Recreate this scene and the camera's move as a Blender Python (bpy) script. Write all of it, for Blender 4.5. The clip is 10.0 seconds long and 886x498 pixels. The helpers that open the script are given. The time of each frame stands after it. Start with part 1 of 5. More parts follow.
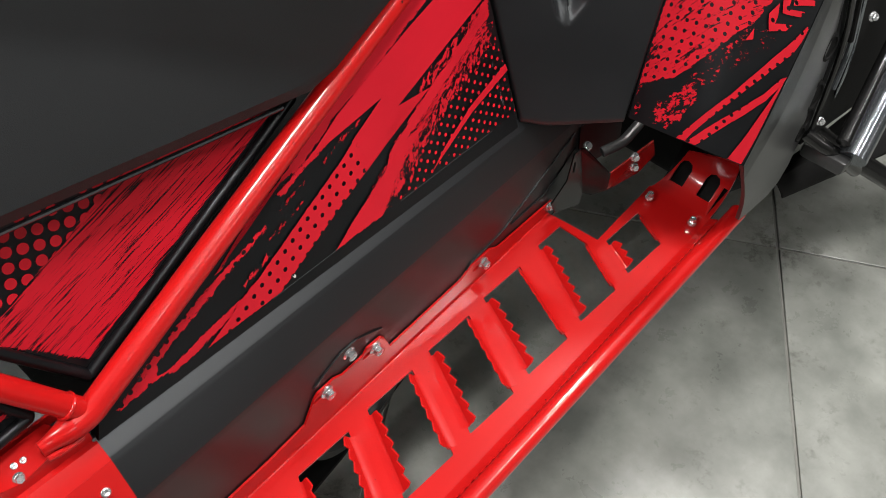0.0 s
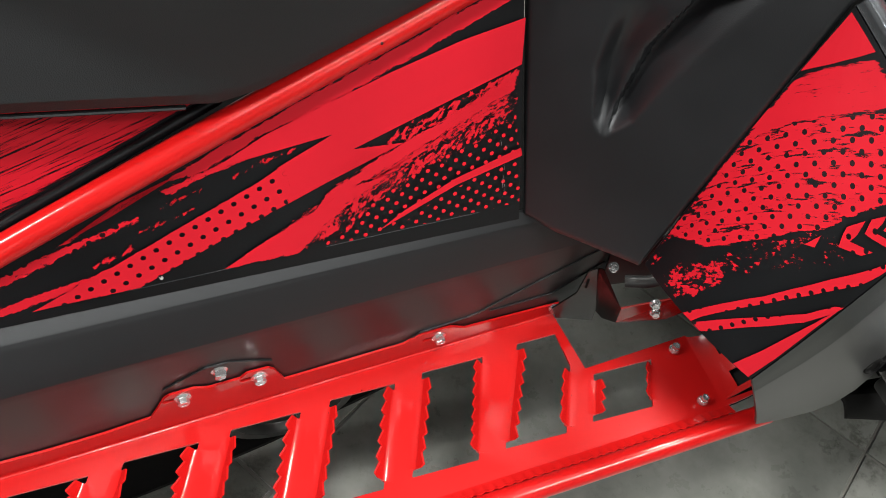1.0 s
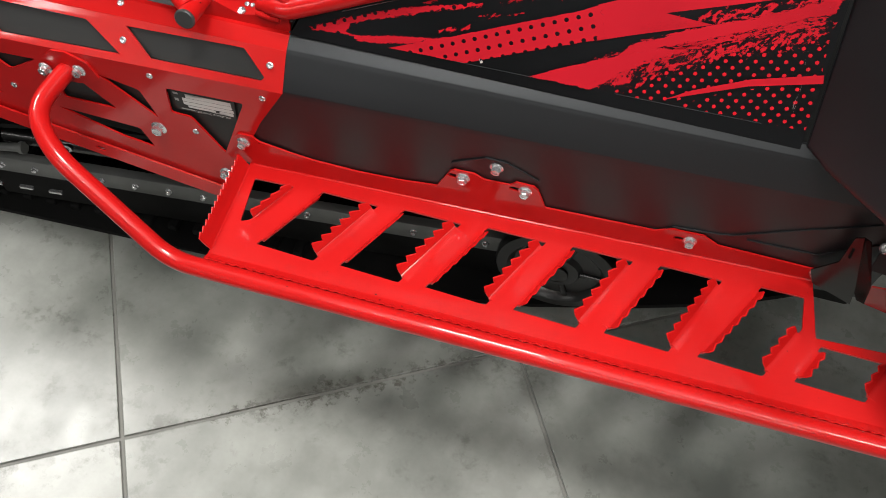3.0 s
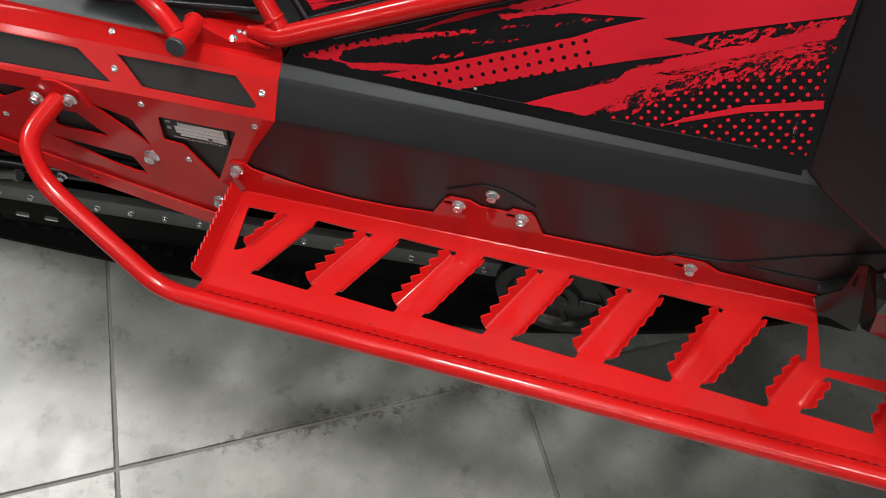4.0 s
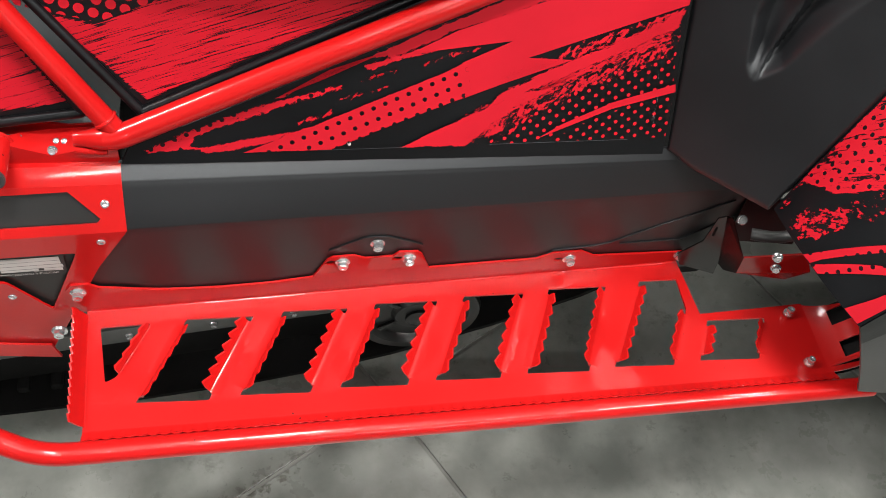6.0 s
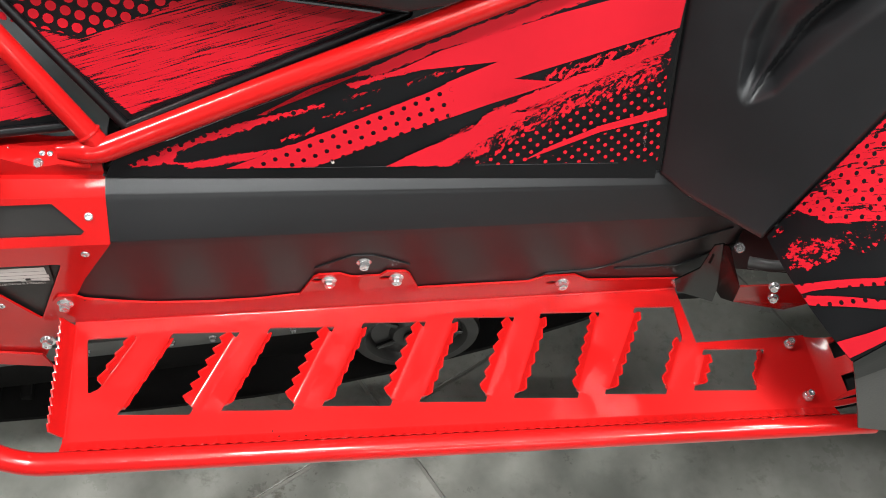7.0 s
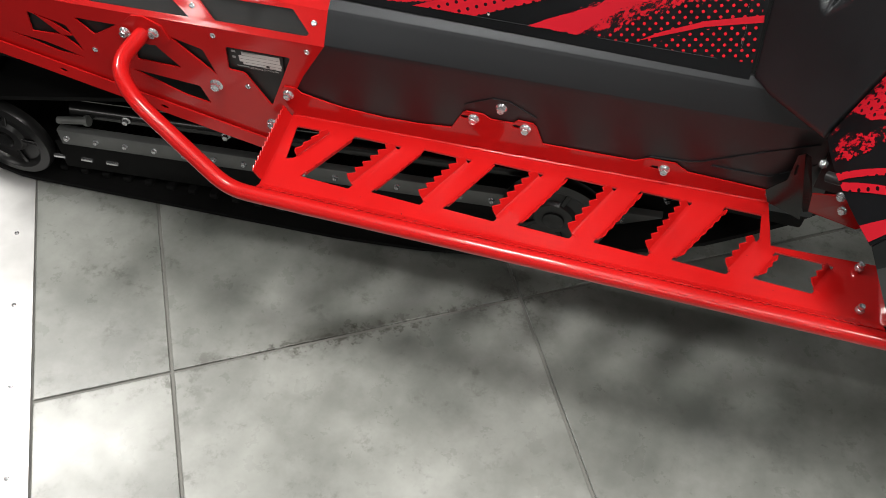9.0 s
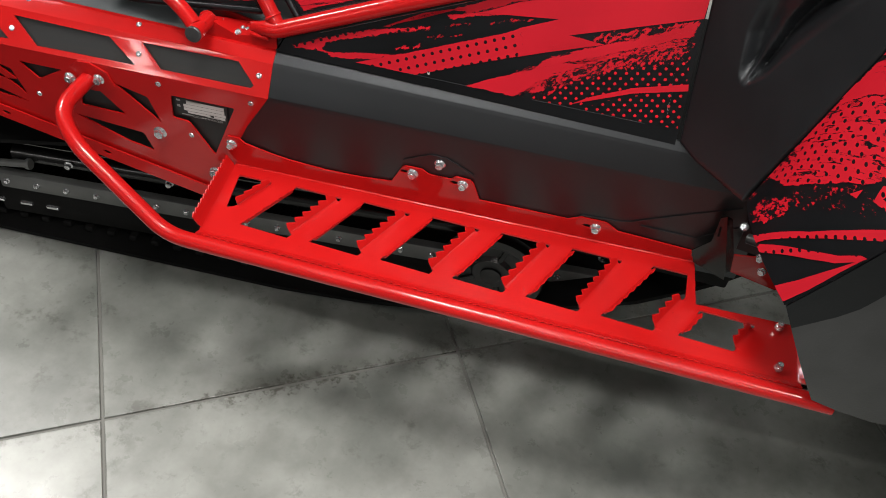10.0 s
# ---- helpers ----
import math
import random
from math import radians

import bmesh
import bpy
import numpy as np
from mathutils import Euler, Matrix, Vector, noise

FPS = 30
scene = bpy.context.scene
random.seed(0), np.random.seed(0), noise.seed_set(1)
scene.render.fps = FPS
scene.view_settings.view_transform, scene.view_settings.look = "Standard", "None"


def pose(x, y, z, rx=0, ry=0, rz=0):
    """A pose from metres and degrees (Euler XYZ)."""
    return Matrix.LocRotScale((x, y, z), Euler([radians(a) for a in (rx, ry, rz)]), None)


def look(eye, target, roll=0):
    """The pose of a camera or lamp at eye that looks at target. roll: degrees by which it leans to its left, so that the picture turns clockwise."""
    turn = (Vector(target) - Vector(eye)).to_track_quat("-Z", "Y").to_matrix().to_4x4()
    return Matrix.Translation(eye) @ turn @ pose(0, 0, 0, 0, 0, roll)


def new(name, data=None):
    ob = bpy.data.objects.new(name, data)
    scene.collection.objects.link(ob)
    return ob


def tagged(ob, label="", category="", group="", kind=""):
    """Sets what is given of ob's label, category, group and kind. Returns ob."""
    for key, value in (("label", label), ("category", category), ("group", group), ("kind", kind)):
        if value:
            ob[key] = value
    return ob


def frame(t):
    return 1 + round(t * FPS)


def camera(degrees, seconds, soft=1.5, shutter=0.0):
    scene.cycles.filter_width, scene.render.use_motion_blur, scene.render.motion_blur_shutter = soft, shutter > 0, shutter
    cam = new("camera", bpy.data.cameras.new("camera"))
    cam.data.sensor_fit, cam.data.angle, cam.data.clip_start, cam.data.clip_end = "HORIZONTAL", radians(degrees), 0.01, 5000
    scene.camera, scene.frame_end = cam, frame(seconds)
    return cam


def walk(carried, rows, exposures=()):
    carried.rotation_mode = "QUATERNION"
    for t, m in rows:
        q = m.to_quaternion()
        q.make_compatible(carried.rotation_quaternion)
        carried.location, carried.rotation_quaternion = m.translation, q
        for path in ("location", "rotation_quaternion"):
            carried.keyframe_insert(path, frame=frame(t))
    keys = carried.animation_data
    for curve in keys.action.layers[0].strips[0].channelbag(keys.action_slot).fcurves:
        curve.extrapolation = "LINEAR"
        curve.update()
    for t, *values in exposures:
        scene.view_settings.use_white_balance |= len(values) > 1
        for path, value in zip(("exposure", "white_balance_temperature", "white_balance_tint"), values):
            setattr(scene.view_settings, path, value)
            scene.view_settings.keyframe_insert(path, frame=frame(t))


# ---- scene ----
cam = camera(54.1, 10.0, 0.9)
PATH = [
    (0, (-0.096, -0.222, 1.183), (0.971, 0.559, -0.317), 6.5),
    (0.3, (0.012, -0.216, 1.197), (1.044, 0.595, -0.312), 11.4),
    (0.5, (0.077, -0.208, 1.201), (1.068, 0.617, -0.328), 14.2),
    (0.7, (0.126, -0.213, 1.197), (1.05, 0.662, -0.346), 14.3),
    (0.9, (0.174, -0.22, 1.199), (0.936, 0.709, -0.4), 15.6),
    (1, (0.197, -0.235, 1.198), (0.839, 0.737, -0.428), 15.8),
    (1.2, (0.231, -0.268, 1.199), (0.627, 0.758, -0.471), 16.6),
    (1.5, (0.267, -0.325, 1.2), (0.377, 0.732, -0.495), 13.3),
    (1.7, (0.291, -0.368, 1.205), (0.248, 0.682, -0.497), 9.5),
    (2, (0.307, -0.412, 1.202), (0.13, 0.634, -0.493), 5.3),
    (2.2, (0.31, -0.423, 1.216), (0.084, 0.61, -0.482), 3.4),
    (3.3, (0.344, -0.46, 1.211), (0.067, 0.61, -0.456), 1.8),
    (3.5, (0.35, -0.458, 1.206), (0.073, 0.622, -0.454), 1.7),
    (4, (0.338, -0.435, 1.207), (0.04, 0.647, -0.448), 0.7),
    (4.5, (0.283, -0.413, 1.203), (-0.05, 0.665, -0.448), -0.3),
    (4.7, (0.245, -0.397, 1.204), (-0.079, 0.68, -0.45), -0.0),
    (4.9, (0.199, -0.379, 1.205), (0.038, 0.718, -0.46), 3.5),
    (5, (0.191, -0.386, 1.202), (0.08, 0.731, -0.453), 4.0),
    (5.2, (0.159, -0.381, 1.207), (0.207, 0.734, -0.452), 6.0),
    (5.5, (0.148, -0.378, 1.211), (0.369, 0.727, -0.441), 10.1),
    (5.7, (0.145, -0.379, 1.211), (0.449, 0.72, -0.432), 11.8),
    (6, (0.129, -0.37, 1.209), (0.524, 0.71, -0.428), 14.1),
    (6.2, (0.132, -0.368, 1.207), (0.534, 0.712, -0.428), 13.8),
    (7.3, (0.261, -0.371, 1.217), (0.407, 0.775, -0.415), 8.4),
    (7.5, (0.331, -0.384, 1.225), (0.258, 0.761, -0.413), 2.8),
    (7.8, (0.384, -0.403, 1.219), (0.139, 0.706, -0.427), -1.6),
    (8, (0.395, -0.433, 1.234), (0.076, 0.654, -0.415), -3.6),
    (8.2, (0.391, -0.482, 1.247), (0.05, 0.59, -0.407), -3.8),
    (8.5, (0.374, -0.59, 1.259), (0.036, 0.5, -0.384), -2.4),
    (8.7, (0.389, -0.641, 1.253), (0.026, 0.476, -0.366), -2.2),
    (9, (0.377, -0.682, 1.273), (0.073, 0.464, -0.337), 1.1),
    (9.5, (0.391, -0.712, 1.292), (0.109, 0.502, -0.273), 3.5),
    (10, (0.401, -0.695, 1.285), (0.173, 0.581, -0.238), 6.3),
]
EXPOSURES = [(0.0, -0.05, 6500, 10), (0.5, 0.08, 6500, 10), (1.0, 0.25, 6500, 9), (1.5, 0.4, 6500, 6), (2.0, 0.22, 6500, 4), (2.6, 0.1, 6500, 7), (3.5, -0.2, 6500, 10), (4.5, -0.3, 6500, 10), (5.0, -0.25, 6500, 10), (5.5, -0.02, 6500, 10), (6.0, 0.38, 6500, 10), (6.8, 0.52, 6500, 10), (7.5, 0.58, 6500, 9.5), (8.0, 0.28, 6500, 9), (8.6, 0.1, 6500, 9), (9.0, -0.1, 6500, 10), (10.0, -0.2, 6500, 10)]
walk(cam, [(t, look(eye, target, roll)) for t, eye, target, roll in PATH], EXPOSURES)

import mathutils

# ---- light ----
world = bpy.data.worlds.new("world")
world.use_nodes = True
scene.world = world
world.node_tree.nodes["Background"].inputs[0].default_value = (0.9, 0.95, 1.0, 1)
world.node_tree.nodes["Background"].inputs[1].default_value = 0.012
EXPOSURE = 0.0
scene.view_settings.exposure = EXPOSURE


def overhead_light(x, y, w, d, power, turn=0.0):
    la = bpy.data.lights.new("overhead_area_light", "AREA")
    la.shape, la.size, la.size_y, la.energy, la.color = "RECTANGLE", w, d, power, (1.0, 0.97, 0.93)
    ob = new("overhead_area_light", la)
    ob.matrix_world = pose(x, y, 3.14, 0, 0, turn)
    return ob


overhead_light(0.1, -0.30, 0.5, 0.3, 60, 20)
overhead_light(-2.15, 0.55, 1.0, 0.5, 104, 30)
overhead_light(2.15, 0.22, 0.3, 0.65, 62, -15)
# unseen fill, added to brighten the front from the outboard side
overhead_light(2.0, -1.1, 0.9, 0.3, 46, 20)
overhead_light(0.5, -1.5, 2.4, 0.08, 31, 0)
overhead_light(0.55, 1.65, 1.15, 0.12, 17, 0)
# unseen pair, added for brighter reflections on the tunnel slope and fairing
overhead_light(1.3, -4.4, 1.8, 0.3, 48, 0)
overhead_light(-3.0, -4.4, 1.8, 0.3, 52, 0)


# ---- materials ----
class Nodes:
    """A small builder for node materials."""

    def __init__(self, name):
        self.mat = bpy.data.materials.new(name)
        self.mat.use_nodes = True
        self.tree = self.mat.node_tree
        self.shader = self.tree.nodes["Principled BSDF"]

    def add(self, kind, **inputs):
        node = self.tree.nodes.new(kind)
        for key, value in inputs.items():
            self.put(node, key, value)
        return node

    def put(self, node, key, value):
        key = int(key[1:]) if key[0] == "i" and key[1:].isdigit() else key.replace("_", " ")
        if hasattr(value, "is_output"):
            self.tree.links.new(value, node.inputs[key])
        else:
            node.inputs[key].default_value = value

    def set(self, **inputs):
        for key, value in inputs.items():
            self.put(self.shader, key, value)

    def math(self, op, a, b=0.0, clamp=False):
        node = self.tree.nodes.new("ShaderNodeMath")
        node.operation, node.use_clamp = op, clamp
        self.put(node, "i0", a)
        self.put(node, "i1", b)
        return node.outputs[0]

    def coords(self, scale=(1, 1, 1), kind="Object", turn=0.0):
        tc = self.add("ShaderNodeTexCoord")
        mp = self.add("ShaderNodeMapping", Vector=tc.outputs[kind], Scale=scale, Rotation=(0, 0, turn))
        return mp.outputs[0]

    def noise(self, vector, scale, detail=4.0, rough=0.55):
        return self.add("ShaderNodeTexNoise", Vector=vector, Scale=scale, Detail=detail, Roughness=rough).outputs[0]

    def ramp(self, fac, stops):
        node = self.add("ShaderNodeValToRGB", Fac=fac)
        el = node.color_ramp.elements
        while len(el) < len(stops):
            el.new(0.5)
        for e, (p, c) in zip(el, stops):
            e.position, e.color = p, (*c, 1) if len(c) == 3 else c
        return node.outputs[0]

    def mix(self, fac, a, b):
        node = self.tree.nodes.new("ShaderNodeMix")
        node.data_type = "RGBA"
        self.put(node, "i0", fac)
        self.put(node, "i6", a)
        self.put(node, "i7", b)
        return node.outputs[2]

    def bump(self, height, strength=0.2, distance=0.001):
        node = self.add("ShaderNodeBump", Height=height, Strength=strength, Distance=distance)
        self.put(self.shader, "Normal", node.outputs[0])


def rgb(r, g, b):
    return (r, g, b, 1)


def painted(name, colour, rough, grain=0.15, coat=0.0, worn=0.06, metal=0.0, fine=350, dust=0.0, specks=0.0, shine=0.5, ior=1.5, tint=(1, 1, 1)):
    """Paint, powder coat or plastic with fine relief and slight wear."""
    n = Nodes(name)
    at = n.coords()
    big, small = n.noise(at, 9, 5), n.noise(at, fine, 2)
    dark = tuple(c * (1 - worn * 3) for c in colour)
    lite = tuple(min(1, c * (1 + worn)) for c in colour)
    col = n.ramp(big, [(0.3, dark), (0.7, lite)])
    if dust:
        spots = n.ramp(n.noise(at, 260, 3, 0.7), [(0.66, (0, 0, 0)), (0.74, (1, 1, 1))])
        amount = n.math("MULTIPLY", spots, n.math("MULTIPLY", big, dust))
        col = n.mix(amount, col, rgb(0.35, 0.34, 0.33))
    if specks:
        pits = n.add("ShaderNodeTexVoronoi", Vector=at, Scale=75.0)
        near = n.math("LESS_THAN", pits.outputs["Distance"], n.math("MULTIPLY", n.ramp(big, [(0.45, (0, 0, 0)), (0.7, (1, 1, 1))]), specks))
        col = n.mix(near, col, rgb(0.02, 0.004, 0.004))
    n.set(Specular_IOR_Level=shine, IOR=ior, Specular_Tint=(*tint, 1))
    n.set(Base_Color=col, Metallic=metal, Coat_Weight=coat, Coat_Roughness=0.08)
    n.set(Roughness=n.math("ADD", rough - 0.06, n.math("MULTIPLY", big, 0.12)))
    n.bump(small, grain, 0.0006)
    return n.mat


COOL = (0.91, 0.96, 1.0)
red_paint = painted("red_powder_coat", (0.45, 0.0065, 0.0065), 0.34, 0.12, 0.65, 0.03, fine=220, specks=0.10, shine=0.15)
black_satin = painted("black_satin_plastic", (0.0045, 0.0047, 0.0056), 0.34, 0.12, 0.0, 0.12, dust=0.05, shine=0.36, tint=COOL)
black_gloss = painted("black_lacquered_steel", (0.006, 0.006, 0.006), 0.24, 0.05, 0.0, 0.1, dust=0.08)
tunnel_black = painted("black_coated_sheet", (0.0035, 0.0038, 0.0046), 0.44, 0.08, 0.0, 0.06, fine=1200, dust=0.05, shine=0.72, tint=COOL)
black_grain = painted("black_grained_plastic", (0.0085, 0.0090, 0.0102), 0.40, 0.20, 0.0, 0.1, fine=900, shine=0.58, tint=COOL)
belly_plastic = painted("charcoal_plastic", (0.046, 0.047, 0.048), 0.33, 0.2, 0.0, 0.14, dust=0.1)
seat_vinyl = painted("charcoal_vinyl", (0.007, 0.0075, 0.008), 0.55, 0.5, 0.0, 0.1, fine=1200, shine=0.48, tint=COOL)
wheel_plastic = painted("black_wheel_plastic", (0.013, 0.013, 0.013), 0.32, 0.1, 0.0, 0.1, shine=0.5)
rubber = painted("black_rubber", (0.006, 0.006, 0.006), 0.75, 0.4, 0.0, 0.2, fine=500, dust=0.08, shine=0.15)
grey_tunnel = painted("grey_coated_metal", (0.075, 0.083, 0.087), 0.42, 0.1, 0.0, 0.05)
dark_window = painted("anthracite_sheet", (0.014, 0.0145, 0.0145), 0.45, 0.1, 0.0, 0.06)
trim_metal = painted("satin_grey_trim", (0.22, 0.24, 0.26), 0.20, 0.05, 0.0, 0.05, 0.9)
zinc = painted("zinc_plated_steel", (0.80, 0.81, 0.83), 0.21, 0.1, 0.0, 0.10, 0.85)
steel_rail = painted("anodised_rail", (0.16, 0.165, 0.16), 0.45, 0.1, 0.0, 0.1, 0.3)
alu_plate = painted("aluminium_label", (0.34, 0.34, 0.33), 0.4, 0.05, 0.0, 0.06, 0.4)
alu_strip = painted("aluminium_threshold", (0.55, 0.55, 0.54), 0.42, 0.1, 0.0, 0.08, 0.5)
label_ink = painted("label_ink", (0.02, 0.02, 0.02), 0.5)
label_white = painted("label_white", (0.55, 0.55, 0.53), 0.5)
dark_red = painted("dark_red_lacquer", (0.22, 0.005, 0.004), 0.25, 0.05, 0.3)
wall_paint = painted("grey_wall_paint", (0.32, 0.32, 0.31), 0.8, 0.2)
ceiling_paint = painted("dark_ceiling_paint", (0.10, 0.10, 0.10), 0.85, 0.2)
carpet = painted("black_carpet", (0.02, 0.02, 0.021), 0.95, 0.9, fine=600)
grout = painted("grey_grout", (0.19, 0.19, 0.175), 0.85, 0.6, fine=400)


def tile_material():
    n = Nodes("grey_stone_tile")
    at = n.coords(kind="Generated")
    tc = n.add("ShaderNodeTexCoord")
    info = n.add("ShaderNodeObjectInfo")
    shift = n.add("ShaderNodeVectorMath", i0=tc.outputs["Object"])
    n.tree.links.new(n.math("MULTIPLY", info.outputs["Random"], 40.0), shift.inputs[1])
    at = shift.outputs[0]
    cloud = n.noise(at, 4.5, 6, 0.62)
    speck = n.noise(at, 60, 5, 0.7)
    wear = n.noise(at, 14, 6, 0.7)
    col = n.ramp(cloud, [(0.28, (0.115, 0.124, 0.112)), (0.5, (0.215, 0.224, 0.206)), (0.72, (0.34, 0.35, 0.328))])
    blot = n.ramp(wear, [(0.54, (0, 0, 0)), (0.66, (1, 1, 1))])
    col = n.mix(n.math("MULTIPLY", blot, n.ramp(speck, [(0.45, (0, 0, 0)), (0.6, (0.55, 0.55, 0.55))])), col, rgb(0.075, 0.075, 0.065))
    sep = n.add("ShaderNodeSeparateXYZ", Vector=tc.outputs["Generated"])
    ends = [n.math("MINIMUM", sep.outputs[k], n.math("SUBTRACT", 1.0, sep.outputs[k])) for k in (0, 1)]
    border = n.ramp(n.math("MINIMUM", ends[0], ends[1]), [(0.0, (1, 1, 1)), (0.025, (0.8, 0.8, 0.8)), (0.10, (0, 0, 0))])
    grime = n.ramp(n.noise(at, 24, 7, 0.75), [(0.50, (0, 0, 0)), (0.62, (1, 1, 1))])
    col = n.mix(n.math("MULTIPLY", n.math("MULTIPLY", border, grime), 0.9), col, rgb(0.055, 0.055, 0.045))
    # crumbled, dirty stretch along one joint, and a soft darker band beside it
    geo = n.add("ShaderNodeNewGeometry")
    lay = n.add("ShaderNodeMapping", Vector=geo.outputs["Position"], Location=(-0.223, -0.142, 0), Rotation=(0, 0, radians(30.2)))
    lay.vector_type = "TEXTURE"
    uv = n.add("ShaderNodeSeparateXYZ", Vector=lay.outputs[0])
    reach = n.ramp(uv.outputs[0], [(0.04, (0, 0, 0)), (0.13, (0.75, 0.75, 0.75)), (0.30, (1, 1, 1)), (0.62, (0.4, 0.4, 0.4))])
    side = n.ramp(n.math("ABSOLUTE", uv.outputs[1]), [(0.002, (1, 1, 1)), (0.012, (0.7, 0.7, 0.7)), (0.034, (0, 0, 0))])
    crumbs = n.math("ADD", n.noise(geo.outputs["Position"], 62, 7, 0.75), n.math("MULTIPLY", n.math("MULTIPLY", reach, side), 0.25))
    crumbs = n.math("MULTIPLY", n.math("SUBTRACT", crumbs, 0.655), 9.0, True)
    col = n.mix(n.math("MULTIPLY", crumbs, 0.85), col, rgb(0.060, 0.058, 0.045))
    over = n.math("MULTIPLY", n.ramp(uv.outputs[1], [(0.0, (0, 0, 0)), (0.004, (1, 1, 1)), (0.020, (0.75, 0.75, 0.75)), (0.046, (0, 0, 0))]), n.ramp(uv.outputs[0], [(0.10, (0, 0, 0)), (0.22, (1, 1, 1)), (0.38, (0.9, 0.9, 0.9)), (0.52, (0, 0, 0))]))
    patchy = n.ramp(n.noise(geo.outputs["Position"], 16, 5, 0.6), [(0.30, (0.45, 0.45, 0.45)), (0.60, (0.95, 0.95, 0.95))])
    col = n.mix(n.math("MULTIPLY", over, patchy), col, rgb(0.055, 0.057, 0.047))
    n.set(Base_Color=col, Roughness=n.math("ADD", 0.17, n.math("MULTIPLY", wear, 0.26)))
    n.bump(n.math("SUBTRACT", speck, crumbs), 0.12, 0.001)
    return n.mat


stone_tile = tile_material()


def ink_material(name, colour, mode="solid", scale=(30, 6), amount=0.5, turn=0.0, along=None, pitch=0.0187, radius=0.17):
    """Printed ink on a transparent sticker: streaky print, or a raster of dots, with bare film between."""
    n = Nodes(name)
    uv = n.coords(kind="UV", turn=turn, scale=(1, 1, 1))
    keep = None
    if mode in ("streak", "dots_out", "dots_in"):
        solid = n.add("ShaderNodeAttribute")
        solid.attribute_name = "solid"
        lane = uv if along is None else n.coords(kind="UV", turn=along)
        st = n.add("ShaderNodeMapping", Vector=lane, Scale=(scale[0], scale[1], 1)).outputs[0]
        streak = n.noise(st, 4.0, 8, 0.72)
        fray = n.noise(st, 9.0, 4, 0.7)
        both = n.math("ADD", n.math("MULTIPLY", streak, 0.60), n.math("MULTIPLY", fray, 0.40))
        level = n.math("ADD", n.math("MULTIPLY", solid.outputs["Fac"], amount), both)
        keep = n.math("MULTIPLY", n.math("SUBTRACT", level, 0.62), 150.0, True)
    if mode in ("dots_out", "dots_in"):
        grid = n.add("ShaderNodeMapping", Vector=uv, Scale=(1 / pitch, 1 / pitch, 1)).outputs[0]

        def dots(offset):
            moved = n.add("ShaderNodeVectorMath", i0=grid, i1=(offset, offset, 0)).outputs[0]
            fr = n.add("ShaderNodeVectorMath", i0=moved)
            fr.operation = "FRACTION"
            ce = n.add("ShaderNodeVectorMath", i0=fr.outputs[0], i1=(0.5, 0.5, 0))
            ce.operation = "SUBTRACT"
            flat = n.add("ShaderNodeVectorMath", i0=ce.outputs[0], i1=(1, 1, 0))
            flat.operation = "MULTIPLY"
            le = n.add("ShaderNodeVectorMath", i0=flat.outputs[0])
            le.operation = "LENGTH"
            return le.outputs["Value"]

        near = n.math("MINIMUM", dots(0.0), dots(0.5))
        inside = n.math("MULTIPLY", n.math("SUBTRACT", radius, near), 22.0, True)
        if mode == "dots_in":
            keep = n.math("MULTIPLY", keep, inside)
        else:
            keep = n.math("MULTIPLY", keep, n.math("SUBTRACT", 1.0, inside))
    at = n.coords()
    big = n.noise(at, 12, 4)
    col = n.ramp(big, [(0.3, tuple(c * 0.9 for c in colour)), (0.7, colour)])
    n.set(Base_Color=col, Roughness=0.38, Specular_IOR_Level=0.25)
    n.bump(n.noise(at, 500, 2), 0.08, 0.0005)
    if keep is not None:
        clear = n.add("ShaderNodeBsdfTransparent")
        blend = n.add("ShaderNodeMixShader", i0=keep, i1=clear.outputs[0], i2=n.shader.outputs[0])
        n.tree.links.new(blend.outputs[0], n.tree.nodes["Material Output"].inputs[0])
    return n.mat


CRIMSON = (0.49, 0.0095, 0.021)
ink_solid = ink_material("crimson_ink", CRIMSON)
ink_streak = ink_material("crimson_streaked_ink", CRIMSON, "streak", (20, 62), 0.23, turn=-0.42)
ink_scratch = ink_material("crimson_scratched_ink", CRIMSON, "streak", (16, 70), 0.155, turn=-0.30)
ink_dots_out = ink_material("crimson_ink_with_dots", CRIMSON, "dots_out", (20, 60), 0.50, turn=-0.42 - 0.785, along=-0.42, pitch=0.0162, radius=0.150)
ink_frayed_dots = ink_material("crimson_frayed_ink_with_dots", CRIMSON, "dots_out", (20, 56), 0.21, turn=-0.42 - 0.785, along=-0.42, pitch=0.0162, radius=0.150)
ink_dots_in = ink_material("crimson_dots_ink", CRIMSON, "dots_in", (9, 30), 0.75, turn=-0.20, pitch=0.0130, radius=0.170)
ink_far_scratch = ink_material("crimson_fairing_ink", CRIMSON, "streak", (8, 70), 0.205, turn=-0.88)
ink_spatter = ink_material("crimson_spattered_ink", CRIMSON, "streak", (17, 30), 0.118, turn=-0.88)
ink_far_spatter = ink_material("crimson_sparse_ink", CRIMSON, "streak", (22, 34), 0.062, turn=-0.88)
ink_field = ink_material("crimson_dotted_field_ink", CRIMSON, "dots_out", (6, 38), 0.176, turn=-0.88, pitch=0.0152, radius=0.155)
ink_line_dots = ink_material("crimson_stroke_ink", CRIMSON, "dots_out", (12, 50), 0.55, turn=-1.15 - 0.785, along=-1.15, pitch=0.0165, radius=0.15)
ink_big_dots = ink_material("crimson_coarse_dots_ink", CRIMSON, "dots_in", (9, 30), 0.9, turn=-0.45, pitch=0.0160, radius=0.29)
ink_hood_dots = ink_material("crimson_hood_dots_ink", CRIMSON, "dots_in", (2, 5), 0.9, turn=0.2, pitch=0.105, radius=0.27)
